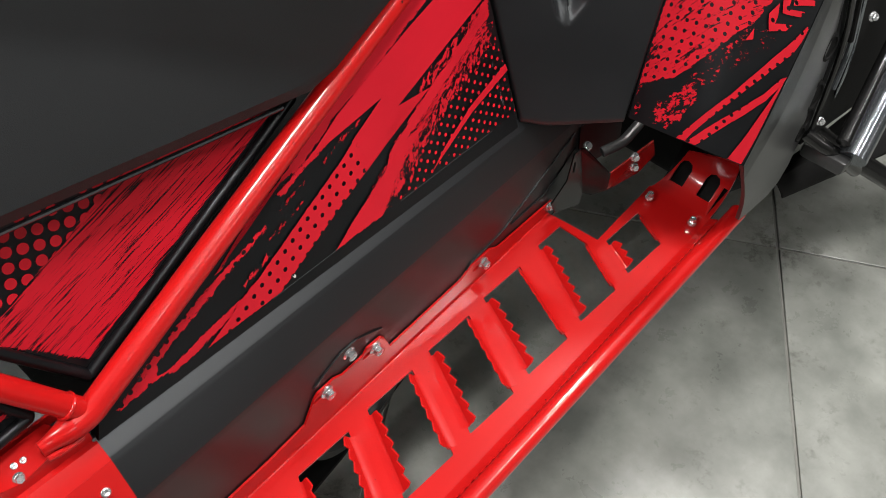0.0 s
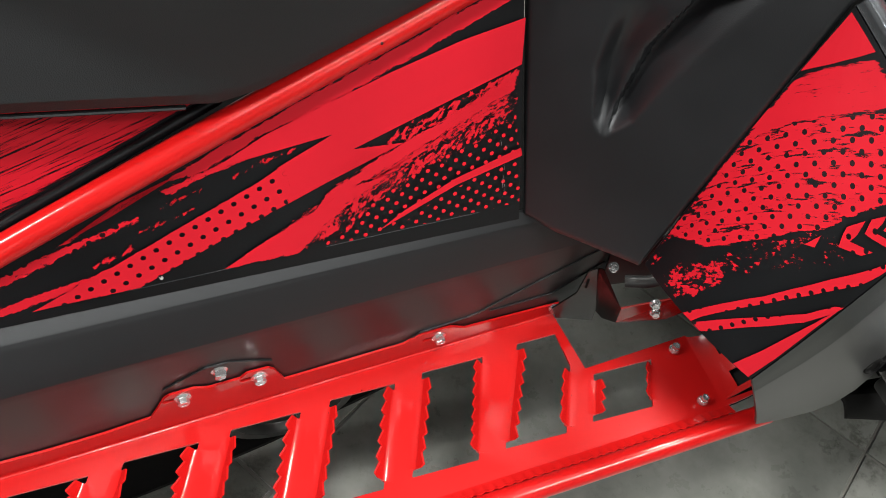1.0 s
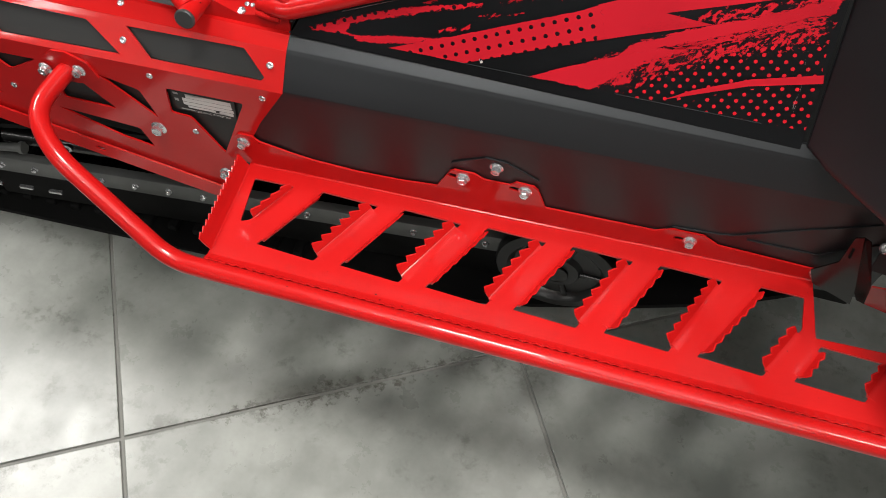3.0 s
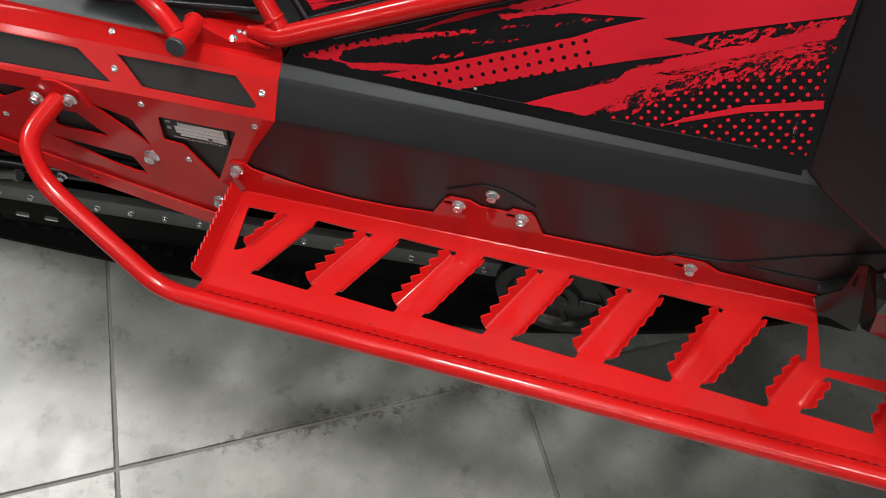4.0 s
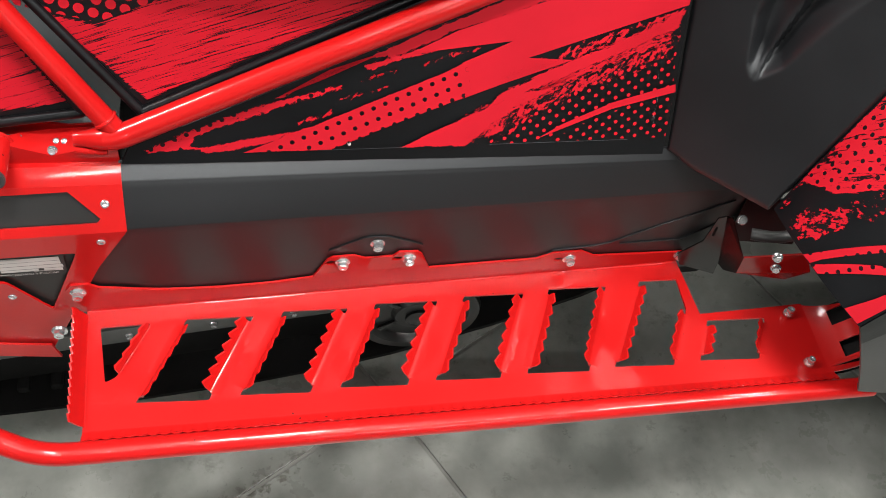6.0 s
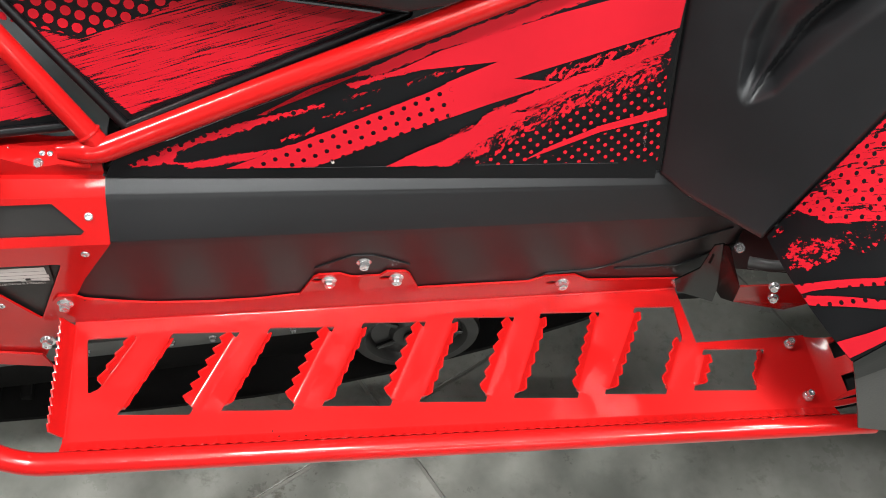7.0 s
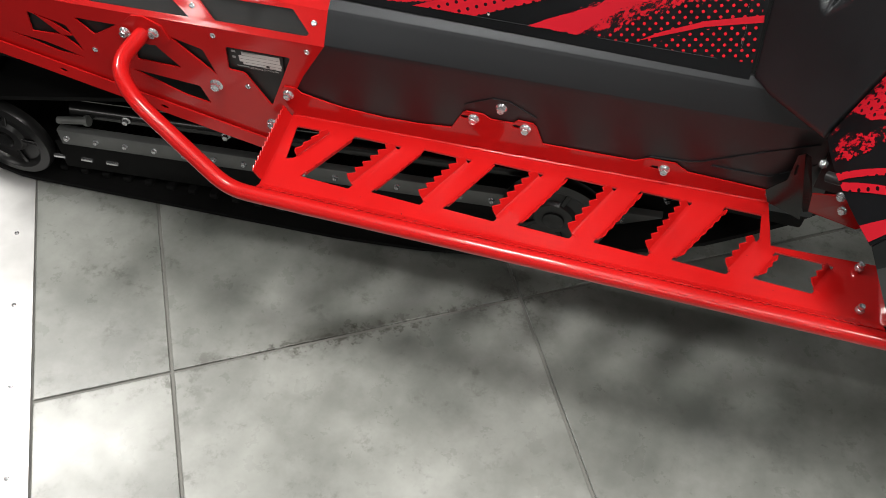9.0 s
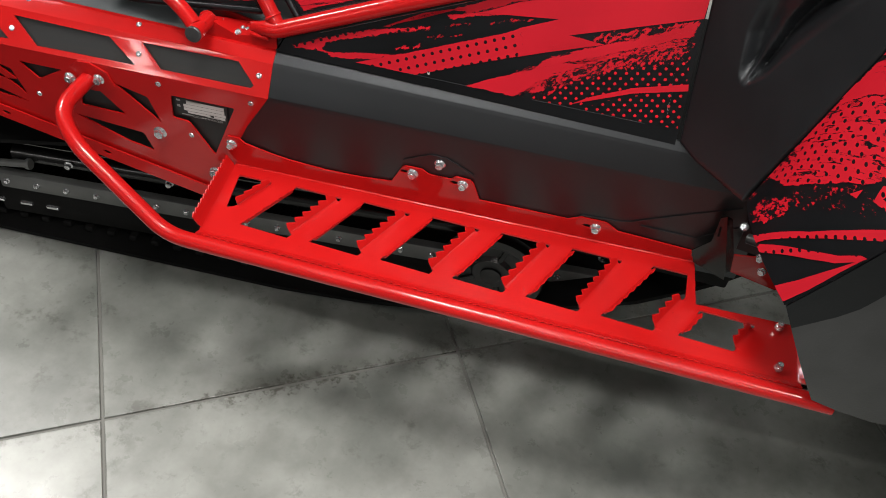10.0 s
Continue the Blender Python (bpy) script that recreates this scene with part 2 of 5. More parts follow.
ink_hood = ink_material("crimson_hood_ink", CRIMSON, "streak", (1.4, 11), 0.185, turn=-0.6)
ink_belt = ink_material("crimson_heavy_streaked_ink", CRIMSON, "streak", (16, 66), 0.30, turn=-0.42)
ink_rough = ink_material("crimson_rough_ink", CRIMSON, "streak", (26, 58), 0.155, turn=-0.42)
ink_scuff = ink_material("grey_scuff", (0.22, 0.22, 0.22), "streak", (90, 9), 0.03, turn=-0.06)
ink_panel = ink_material("crimson_dense_ink", CRIMSON, "streak", (2.6, 95), 0.168, turn=-0.30)


# ---- building helpers ----
def part(name, bm, material, parent, label="", smooth=True):
    """Links a bmesh as one mesh object under a thing or a part."""
    me = bpy.data.meshes.new(name)
    bm.normal_update()
    bm.to_mesh(me)
    bm.free()
    me.materials.append(material)
    if smooth:
        me.shade_smooth()
        me.set_sharp_from_angle(angle=radians(32))
    ob = new(name, me)
    ob.parent = parent
    if label:
        ob["label"] = label
    return ob


def again(name, mesh, matrix, parent, label=""):
    """Another object on the same mesh."""
    ob = new(name, mesh)
    ob.parent = parent
    ob.matrix_basis = matrix
    if label:
        ob["label"] = label
    return ob


def plate(outer, holes, place, thick):
    """A sheet with holes in the plane (u, v), set into space by place(u, v, w); w runs from 0 to -thick."""
    loops = [[Vector(p) for p in loop] for loop in (outer, *holes)]
    flat_pts = [p for loop in loops for p in loop]
    joins, start = [], 0
    for loop in loops:
        joins += [(start + i, start + (i + 1) % len(loop)) for i in range(len(loop))]
        start += len(loop)
    pts, _, tris, *_ = mathutils.geometry.delaunay_2d_cdt(flat_pts, joins, [], 0, 1e-6)

    def inside(p):
        odd = False
        for loop in loops:
            for a, b in zip(loop, loop[1:] + loop[:1]):
                if (a.y > p.y) != (b.y > p.y) and p.x < a.x + (p.y - a.y) * (b.x - a.x) / (b.y - a.y):
                    odd = not odd
        return odd

    faces = [t for t in tris if inside((pts[t[0]] + pts[t[1]] + pts[t[2]]) / 3)]
    bm = bmesh.new()
    top = [bm.verts.new(place(p.x, p.y, 0)) for p in pts]
    low = [bm.verts.new(place(p.x, p.y, -thick)) for p in pts]
    rim = {}
    for t in faces:
        bm.faces.new([top[i] for i in t])
        bm.faces.new([low[i] for i in reversed(t)])
        for a, b in zip(t, (*t[1:], t[0])):
            rim[(a, b)] = True
    for a, b in list(rim):
        if (b, a) not in rim:
            bm.faces.new((top[a], top[b], low[b], low[a]))
    bmesh.ops.recalc_face_normals(bm, faces=bm.faces[:])
    return bm


def soften(loop, r=0.003, steps=3):
    """A closed outline with its corners rounded."""
    ps = [Vector(p) for p in loop]
    out = []
    for a, b, c in zip(ps[-1:] + ps[:-1], ps, ps[1:] + ps[:1]):
        k = min(r, (a - b).length * 0.4, (c - b).length * 0.4)
        p, q = b + (a - b).normalized() * k, b + (c - b).normalized() * k
        out += [tuple(p * (1 - t) ** 2 + b * 2 * t * (1 - t) + q * t * t) for t in (i / steps for i in range(steps + 1))]
    return out


def fillet(points, radius, steps=6):
    """A polyline with its bends rounded."""
    pts = [Vector(p) for p in points]
    out = [pts[0]]
    for a, b, c in zip(pts, pts[1:], pts[2:]):
        r = min(radius, (a - b).length * 0.48, (c - b).length * 0.48)
        p, q = b + (a - b).normalized() * r, b + (c - b).normalized() * r
        for i in range(steps + 1):
            t = i / steps
            out.append(p * (1 - t) ** 2 + b * 2 * t * (1 - t) + q * t * t)
    out.append(pts[-1])
    return out


def tube(points, r, bend=0.05, sides=20, bm=None):
    path = fillet(points, bend)
    bm = bm or bmesh.new()
    t0 = (path[1] - path[0]).normalized()
    side = t0.orthogonal().normalized()
    rings = []
    for i, p in enumerate(path):
        t = (path[min(i + 1, len(path) - 1)] - path[max(i - 1, 0)]).normalized()
        side = (side - t * side.dot(t)).normalized()
        other = t.cross(side)
        rings.append([bm.verts.new(p + (side * math.cos(a) + other * math.sin(a)) * r) for a in np.linspace(0, 2 * math.pi, sides, endpoint=False)])
    for a, b in zip(rings, rings[1:]):
        for i in range(sides):
            j = (i + 1) % sides
            bm.faces.new((a[i], a[j], b[j], b[i]))
    bm.faces.new(rings[0][::-1])
    bm.faces.new(rings[-1])
    bmesh.ops.recalc_face_normals(bm, faces=bm.faces[:])
    return bm


def lathe(profile, sides=24, bm=None, m=Matrix()):
    """Turns a profile of (radius, height) round z."""
    bm = bm or bmesh.new()
    rings = [[bm.verts.new(m @ Vector((max(r, 1e-5) * math.cos(a), max(r, 1e-5) * math.sin(a), z))) for a in np.linspace(0, 2 * math.pi, sides, endpoint=False)] for r, z in profile]
    for a, b in zip(rings, rings[1:]):
        for i in range(sides):
            j = (i + 1) % sides
            bm.faces.new((a[i], a[j], b[j], b[i]))
    bm.faces.new(rings[0][::-1])
    bm.faces.new(rings[-1])
    return bm


def box(lo, hi, bevel=0.0, segments=2, bm=None, m=Matrix()):
    own = bmesh.new()
    bmesh.ops.create_cube(own, size=1.0)
    for v in own.verts:
        v.co = Vector([lo[i] + (v.co[i] + 0.5) * (hi[i] - lo[i]) for i in range(3)])
    if bevel:
        bmesh.ops.bevel(own, geom=own.edges[:] , offset=bevel, segments=segments, affect="EDGES", profile=0.5)
    own.transform(m)
    if bm is None:
        return own
    me = bpy.data.meshes.new("tmp")
    own.to_mesh(me)
    own.free()
    bm.from_mesh(me)
    bpy.data.meshes.remove(me)
    return bm


def grid(nu, nv, place, thick=0.0, inward=Vector((0, 1, 0))):
    """A curved sheet place(u, v) with u and v from 0 to 1, and its back at a distance."""
    bm = bmesh.new()
    top = [[bm.verts.new(place(i / nu, j / nv)) for i in range(nu + 1)] for j in range(nv + 1)]
    for j in range(nv):
        for i in range(nu):
            bm.faces.new((top[j][i], top[j][i + 1], top[j + 1][i + 1], top[j + 1][i]))
    if thick:
        low = [[bm.verts.new(v.co + inward * thick) for v in row] for row in top]
        for j in range(nv):
            for i in range(nu):
                bm.faces.new((low[j][i], low[j + 1][i], low[j + 1][i + 1], low[j][i + 1]))
        rim = [(0, i) for i in range(nu)] + [(j, nu) for j in range(nv)] + [(nv, nu - i) for i in range(nu)] + [(nv - j, 0) for j in range(nv)]
        for (a, b), (c, d) in zip(rim, rim[1:] + rim[:1]):
            bm.faces.new((top[c][d], top[a][b], low[a][b], low[c][d]))
    bmesh.ops.recalc_face_normals(bm, faces=bm.faces[:])
    return bm


def aim(at, axis, spin=0.0):
    """A matrix at a place whose z looks along axis."""
    return Matrix.Translation(at) @ Vector(axis).to_track_quat("Z", "Y").to_matrix().to_4x4() @ Matrix.Rotation(spin, 4, "Z")


def bolt_mesh(flange, hexr, high):
    bm = lathe([(flange, 0), (flange, 0.0012), (hexr * 1.02, 0.0028)], 24)
    lathe([(hexr, 0.002), (hexr, high - 0.001), (hexr * 0.86, high), (hexr * 0.5, high), (hexr * 0.42, high - 0.0006)], 6, bm)
    me = bpy.data.meshes.new("bolt")
    bmesh.ops.recalc_face_normals(bm, faces=bm.faces[:])
    bm.to_mesh(me)
    bm.free()
    me.materials.append(zinc)
    return me


def rivet_mesh(r):
    bm = lathe([(r, 0), (r * 0.95, r * 0.25), (r * 0.7, r * 0.42), (r * 0.45, r * 0.45), (r * 0.4, r * 0.2)], 18)
    me = bpy.data.meshes.new("rivet")
    bmesh.ops.recalc_face_normals(bm, faces=bm.faces[:])
    bm.to_mesh(me)
    bm.free()
    me.materials.append(zinc)
    me.shade_smooth()
    return me


BOLT, BIG_BOLT, SMALL_BOLT, RIVET = bolt_mesh(0.0078, 0.0056, 0.0082), bolt_mesh(0.0096, 0.0070, 0.009), bolt_mesh(0.0058, 0.0045, 0.006), rivet_mesh(0.0042)


def sticker(name, parent, place, shapes, label=""):
    """Flat printed shapes: (ink, points, rim) in the panel's own metres; rim is the width over which the print frays."""
    bm = bmesh.new()
    uv = bm.loops.layers.uv.new("UVMap")
    solid = bm.verts.layers.float.new("solid")
    inks = []
    for k, (ink, pts, rim) in enumerate(shapes):
        if ink not in inks:
            inks.append(ink)
        w = 0.0005 + 0.00012 * k
        ps = [Vector((u, v)) for u, v in pts]
        area = sum(a.x * b.y - b.x * a.y for a, b in zip(ps, ps[1:] + ps[:1]))
        if area < 0:
            ps.reverse()
        outer = [bm.verts.new(place(p.x, p.y, w)) for p in ps]
        plane_at = dict(zip(outer, ps))
        fill = []
        if rim:
            inner = []
            for a, b, c in zip(ps[-1:] + ps[:-1], ps, ps[1:] + ps[:1]):
                n1, n2 = Vector((-(b - a).y, (b - a).x)).normalized(), Vector((-(c - b).y, (c - b).x)).normalized()
                mid = (n1 + n2).normalized()
                q = b + mid * min(rim / max(0.45, mid.dot(n1)), rim * 2)
                iv = bm.verts.new(place(q.x, q.y, w))
                iv[solid] = 1.0
                plane_at[iv] = q
                inner.append(iv)
            for i in range(len(ps)):
                j = (i + 1) % len(ps)
                fill.append(bm.faces.new((outer[i], outer[j], inner[j], inner[i])))
            fill.append(bm.faces.new(inner))
        else:
            for v in outer:
                v[solid] = 1.0
            fill.append(bm.faces.new(outer))
        for f in fill:
            f.material_index = inks.index(ink)
            for lp in f.loops:
                lp[uv].uv = plane_at[lp.vert]
    for f in [f for f in bm.faces if len(f.verts) > 4]:
        bmesh.ops.triangulate(bm, faces=[f])
    me = bpy.data.meshes.new(name)
    bm.to_mesh(me)
    bm.free()
    for ink in inks:
        me.materials.append(ink)
    ob = new(name, me)
    ob.parent = parent
    if label:
        ob["label"] = label
    return ob


def lettering(name, text, size, place, material, parent, stretch=1.0):
    """Printed letters as a thin mesh; place(u, v) gives the spot of the baseline's start plus u along and v up."""
    cu = bpy.data.curves.new(name, "FONT")
    cu.body, cu.size, cu.resolution_u = text, size, 2
    tmp = bpy.data.objects.new(name, cu)
    scene.collection.objects.link(tmp)
    me = bpy.data.meshes.new_from_object(tmp.evaluated_get(bpy.context.evaluated_depsgraph_get()))
    bpy.data.objects.remove(tmp)
    bpy.data.curves.remove(cu)
    for v in me.vertices:
        v.co = place(v.co.x * stretch, v.co.y)
    me.materials.clear()
    me.materials.append(material)
    ob = new(name, me)
    ob.parent = parent
    return ob


# ---- the place ----
TILE_TURN = radians(30.2)
TU, TV = Vector((math.cos(TILE_TURN), math.sin(TILE_TURN), 0)), Vector((math.sin(TILE_TURN), -math.cos(TILE_TURN), 0))
TILE_AT = Vector((-0.223, -0.142, 0))
STRIP_LO, STRIP_HI = -0.290, -0.222  # the threshold, along TU from the tile corner


def on_floor(u, v, z=0.0):
    return TILE_AT + TU * u + TV * v + Vector((0, 0, z))


def slab(u0, u1, v0, v1, z0, z1):
    bm = bmesh.new()
    ring = [(u0, v0), (u1, v0), (u1, v1), (u0, v1)]
    lo, hi = [bm.verts.new(on_floor(u, v, z0)) for u, v in ring], [bm.verts.new(on_floor(u, v, z1)) for u, v in ring]
    bm.faces.new(lo)
    bm.faces.new(hi)
    for i in range(4):
        bm.faces.new((lo[i], lo[(i + 1) % 4], hi[(i + 1) % 4], hi[i]))
    bmesh.ops.recalc_face_normals(bm, faces=bm.faces[:])
    return bm


floor = part("floor", slab(STRIP_HI - 0.02, 6, -5, 5, -0.08, -0.004), grout, None, smooth=False)
tagged(floor, "grey stone-look floor tiles with thin dark joints", "floor", kind="structure")
carpet_floor = part("carpet_floor", slab(-4, STRIP_LO + 0.01, -5, 5, -0.08, 0.0), carpet, None, smooth=False)
tagged(carpet_floor, "black carpet beside the tiled floor", "floor", kind="structure")
for n_wall, (lo, hi) in {"wall_north": ((-6, 5, -0.1), (7, 5.2, 3.2)), "wall_south": ((-6, -5.2, -0.1), (7, -5, 3.2)), "wall_east": ((7, -5.2, -0.1), (7.2, 5.2, 3.2)), "wall_west": ((-6.2, -5.2, -0.1), (-6, 5.2, 3.2))}.items():
    tagged(part(n_wall, box(lo, hi), wall_paint, None, smooth=False), "plain grey painted showroom wall", "wall", kind="structure")
tagged(part("ceiling", box((-6.2, -5.2, 3.2), (7.2, 5.2, 3.4)), ceiling_paint, None, smooth=False), "plain dark grey showroom ceiling", "ceiling", kind="structure")

# the snowmobile: its own metres, z = 0 at the running board
DECK = 0.401
sled = new("snowmobile")
sled.matrix_world = pose(0, 0, DECK)
tagged(sled, "red and black snowmobile with a slotted running board", "snowmobile")


def inner_y(x):
    return 0.112 + 0.038 * x


# ---- running board ----
PITCH = 0.0983


def slot_top(x):
    return 0.0880 + 0.0310 * x


def flat(u, v, w):
    return Vector((u, v, w))


SHEET = 0.0025
slots = [[(-0.032, 0.025), (-0.022, 0.030), (0.009, slot_top(0.009)), (-0.040, slot_top(-0.04))]]
for i in range(5):
    x = i * PITCH
    slots.append([(x, 0), (x + 0.063, 0), (x + 0.1085, slot_top(x + 0.108)), (x + 0.0465, slot_top(x + 0.046))])
slots.append([(0.4915, 0), (0.5535, 0), (0.590, 0.068), (0.593, slot_top(0.593)), (0.5495, slot_top(0.549))])
slots.append([(0.591, 0), (0.656, 0), (0.682, 0.050), (0.616, 0.049)])


def relieved(loop, out=0.0032, long=0.0075):
    """A slot whose long sides step outwards at their ends, where the folded strips stop."""
    b0, b1, *rest, t0 = [Vector(p) for p in loop]

    def side(a, b):
        d = (b - a).normalized()
        n = Vector((d.y, -d.x)) * out
        return [a + n, a + n + d * long, a + d * (long + 0.001), b - d * (long + 0.001), b + n - d * long, b + n]

    return [tuple(p) for p in side(b1, rest[0]) + rest[1:] + side(t0, b0)]


outline = [(-0.049, -0.024), (0.737, -0.024), (0.737, 0.064), (0.607, 0.059), (0.600, inner_y(0.6) - 0.002), (-0.054, inner_y(-0.054) - 0.002)]
board = part("running_board", plate(outline, [soften(p) for p in slots[:1]] + [soften(relieved(p), 0.0016) for p in slots[1:]], flat, SHEET), red_paint, sled, "glossy red pressed-steel running board with slanted slots")


def flange(a, b, lean, high, teeth=0.0, pitch=0.014, ends=0.004, reverse=False, wide=0.3):
    """A strip folded up along the edge a-b, rounded at the fold, with teeth along its top; lean: how far its top hangs over, to the left of a-b."""
    a, b = Vector((*a, 0)), Vector((*b, 0))
    d = (b - a).normalized()
    n = Vector((-d.y, d.x, 0))
    length = (b - a).length
    s_list = [0.0]
    count = max(1, round((length - 2 * ends) / pitch)) if teeth else 1
    step = (length - 2 * ends) / count
    tops = []
    for i in range(count):
        s0 = ends + i * step
        if teeth:
            low_first = [(s0, 1 - teeth), (s0 + step * 0.14, 1.0), (s0 + step * 0.24, 0.99), (s0 + step * 0.995, 1 - teeth)]
            tops += low_first if not reverse else [(2 * s0 + step - s, k) for s, k in reversed(low_first)]
        else:
            tops += [(s0, 1.0), (s0 + step, 1.0)]
    # the strip rises out of the bar in a wide, hollow curve
    prof = [(-wide, 0.010), (-wide * 0.70, 0.020), (-wide * 0.42, 0.048), (-wide * 0.20, 0.095), (0.02, 0.18), (0.16, 0.26), (0.30, 0.38)]
    bm = bmesh.new()
    cols = []
    for s, k in tops:
        col = [a + d * s + n * lean * pl + Vector((0, 0, high * ph)) for pl, ph in prof]
        last = a + d * s + n * lean * (0.30 + 0.70 * k) + Vector((0, 0, high * (0.38 + 0.62 * k)))
        cols.append(col + [last])
    front = [[bm.verts.new(p) for p in col] for col in cols]
    back = [[bm.verts.new(p + n * (-0.0018 if i > 4 else 0) + Vector((0, 0, -0.002 if i <= 4 else -0.0004))) for i, p in enumerate(col)] for col in cols]
    for c, e in zip(range(len(cols)), range(1, len(cols))):
        for r in range(len(prof)):
            bm.faces.new((front[c][r], front[e][r], front[e][r + 1], front[c][r + 1]))
            bm.faces.new((back[c][r], back[c][r + 1], back[e][r + 1], back[e][r]))
        bm.faces.new((front[c][-1], front[e][-1], back[e][-1], back[c][-1]))
    for c in (0, -1):
        for r in range(len(prof)):
            bm.faces.new((front[c][r], front[c][r + 1], back[c][r + 1], back[c][r]))
    bmesh.ops.recalc_face_normals(bm, faces=bm.faces[:])
    return bm


for k, s in enumerate(slots):
    if k == 0:
        part("grip_teeth", flange(s[1], s[2], 0.004, 0.011, 0.40, 0.013), red_paint, board)
        continue
    right = (s[1], s[2])
    left = (s[-1], s[0])
    part("grip_teeth", flange(right[0], right[1], 0.0085, 0.0122, 0.60, 0.0148, 0.008, wide=1.35), red_paint, board)
    part("grip_teeth", flange(left[0], left[1], 0.0065, 0.0112, 0.60, 0.0148, 0.008, reverse=True, wide=1.45), red_paint, board)
part("rear_teeth", flange((-0.054, inner_y(-0.054) - 0.006), (-0.049, -0.022), -0.009, 0.020, 0.22, 0.0085, 0.002), red_paint, board)


# outer lip with a wavy edge, folded up against the tube
def lip():
    bm = bmesh.new()
    n = 600
    rows = []
    for i in range(n + 1):
        x = -0.049 + 0.791 * i / n
        wave = 0.0006 * (1 - 2 * abs(math.sin(math.pi * x / 0.0105)))
        rows.append([bm.verts.new(p) for p in ((x, -0.024, 0), (x, -0.026, 0.0004), (x, -0.0335 + wave, 0.0055 + wave), (x, -0.0345 + wave, 0.0040), (x, -0.026, -0.0022), (x, -0.024, -0.0025))])
    for a, b in zip(rows, rows[1:]):
        for j in range(6):
            bm.faces.new((a[j], a[(j + 1) % 6], b[(j + 1) % 6], b[j]))
    bm.faces.new(rows[0])
    bm.faces.new(rows[-1][::-1])
    bmesh.ops.recalc_face_normals(bm, faces=bm.faces[:])
    return bm


part("outer_lip", lip(), red_paint, board)
part("lip_backing", box((-0.049, -0.0445, -0.0105), (0.742, -0.0245, -0.0082), 0.0006), red_paint, board)

# upright flange against the tunnel, with its two tabs
tabs = [(-0.064, 0.0), (0.600, 0.0), (0.604, 0.019), (0.588, 0.020), (0.489, 0.0265), (0.471, 0.0385), (0.436, 0.0390), (0.420, 0.0300), (0.298, 0.0300), (0.287, 0.0580), (0.282, 0.0635), (0.262, 0.0650), (0.256, 0.0580),
        (0.2265, 0.0580), (0.215, 0.0650), (0.193, 0.0650), (0.188, 0.0610), (0.1735, 0.0300), (0.130, 0.0255), (0.080, 0.0250), (0.027, 0.0290), (0.000, 0.0340), (-0.036, 0.0430), (-0.044, 0.0505), (-0.060, 0.0505), (-0.066, 0.042)]
TAB_BOLTS = ((0.2035, 0.0550), (0.2730, 0.0535), (0.4590, 0.0255))


def oval(u, v, a, b):
    return [(u + a * math.cos(k * math.pi / 6), v + b * math.sin(k * math.pi / 6)) for k in range(12)]


part("mounting_flange", plate(tabs, [oval(x - 0.012, z, 0.0062, 0.0034) for x, z in TAB_BOLTS], lambda u, v, w: Vector((u, inner_y(u) - 0.0035 - w, v)), 0.0025), red_paint, board)

# the rounded fold between the board and its flange
part("fold", grid(24, 6, lambda u, v: Vector((-0.050 + 0.649 * u, inner_y(-0.050 + 0.649 * u) - 0.0037 - 0.0022 * (1 - math.sin(v * math.pi / 2)), 0.0002 + 0.0022 * (1 - math.cos(v * math.pi / 2)))), 0.0012, Vector((0, 0.4, -0.4))), red_paint, board)

# front end of the board, rolled upwards, with oblong holes
def oblong(s0, s1, y0, y1):
    r, mid = (y1 - y0) / 2, (y0 + y1) / 2
    return [(s0, y0), (s1 - r, y0), (s1 - r * 0.3, y0 + r * 0.3), (s1, mid), (s1 - r * 0.3, y1 - r * 0.3), (s1 - r, y1), (s0, y1)]


def rolled(u, v, w):
    a, r = max(0.0, u) / 0.045, 0.045 - w
    return Vector((0.7365 + r * math.sin(a), v, 0.045 - r * math.cos(a)))


END = 0.070
outer = [((END + 0.028) * i / 14, -0.024) for i in range(15)] + [(END + 0.028 * (1 - i / 8), -0.024 + 0.070 * i / 8) for i in range(1, 8)] + [(END * (1 - i / 10), 0.046 + 0.016 * i / 10) for i in range(11)]
part("rolled_end", plate(outer, [oblong(0.024, 0.058, 0.030, 0.049), oblong(0.024, 0.060, -0.010, 0.009), [(0.004, -0.018), (0.050, -0.0225), (0.050, -0.0165)]], rolled, 0.0025), red_paint, board)

# black sheet added behind the holes, its colour standing in for their shade
part("hole_shade_backing", plate([(END * i / 10 + 0.002, -0.023) for i in range(11)] + [(END * (1 - i / 10) + 0.002, 0.060) for i in range(11)], [], lambda u, v, w: rolled(u, v, w - 0.011), 0.002), rubber, board)
for x, z in TAB_BOLTS:
    again("bolt", BOLT, aim((x, inner_y(x) - 0.0035, z), (0, -1, 0.0), x * 31), board, "zinc-plated flange bolt")
again("bolt", BOLT, aim((0.2385, inner_y(0.24) + 0.001, 0.0785), (0, -1, 0), 0.4), sled, "zinc-plated flange bolt")
again("bolt", BOLT, aim((-0.0555, inner_y(-0.05) - 0.0035, 0.0375), (0, -1, 0), 0.2), board, "zinc-plated flange bolt")
again("bolt", SMALL_BOLT, aim((0.597, inner_y(0.6) - 0.004, 0.0145), (-0.1, -1, 0.1), 0.2), board, "zinc-plated flange bolt")
for y in (0.051, -0.0125):
    again("bolt", SMALL_BOLT, aim((0.7132, y, 0.003), (0, 0, 1), y * 40) @ Matrix.Scale(1.7, 4, (0, 0, 1)), board, "zinc-plated flange bolt")

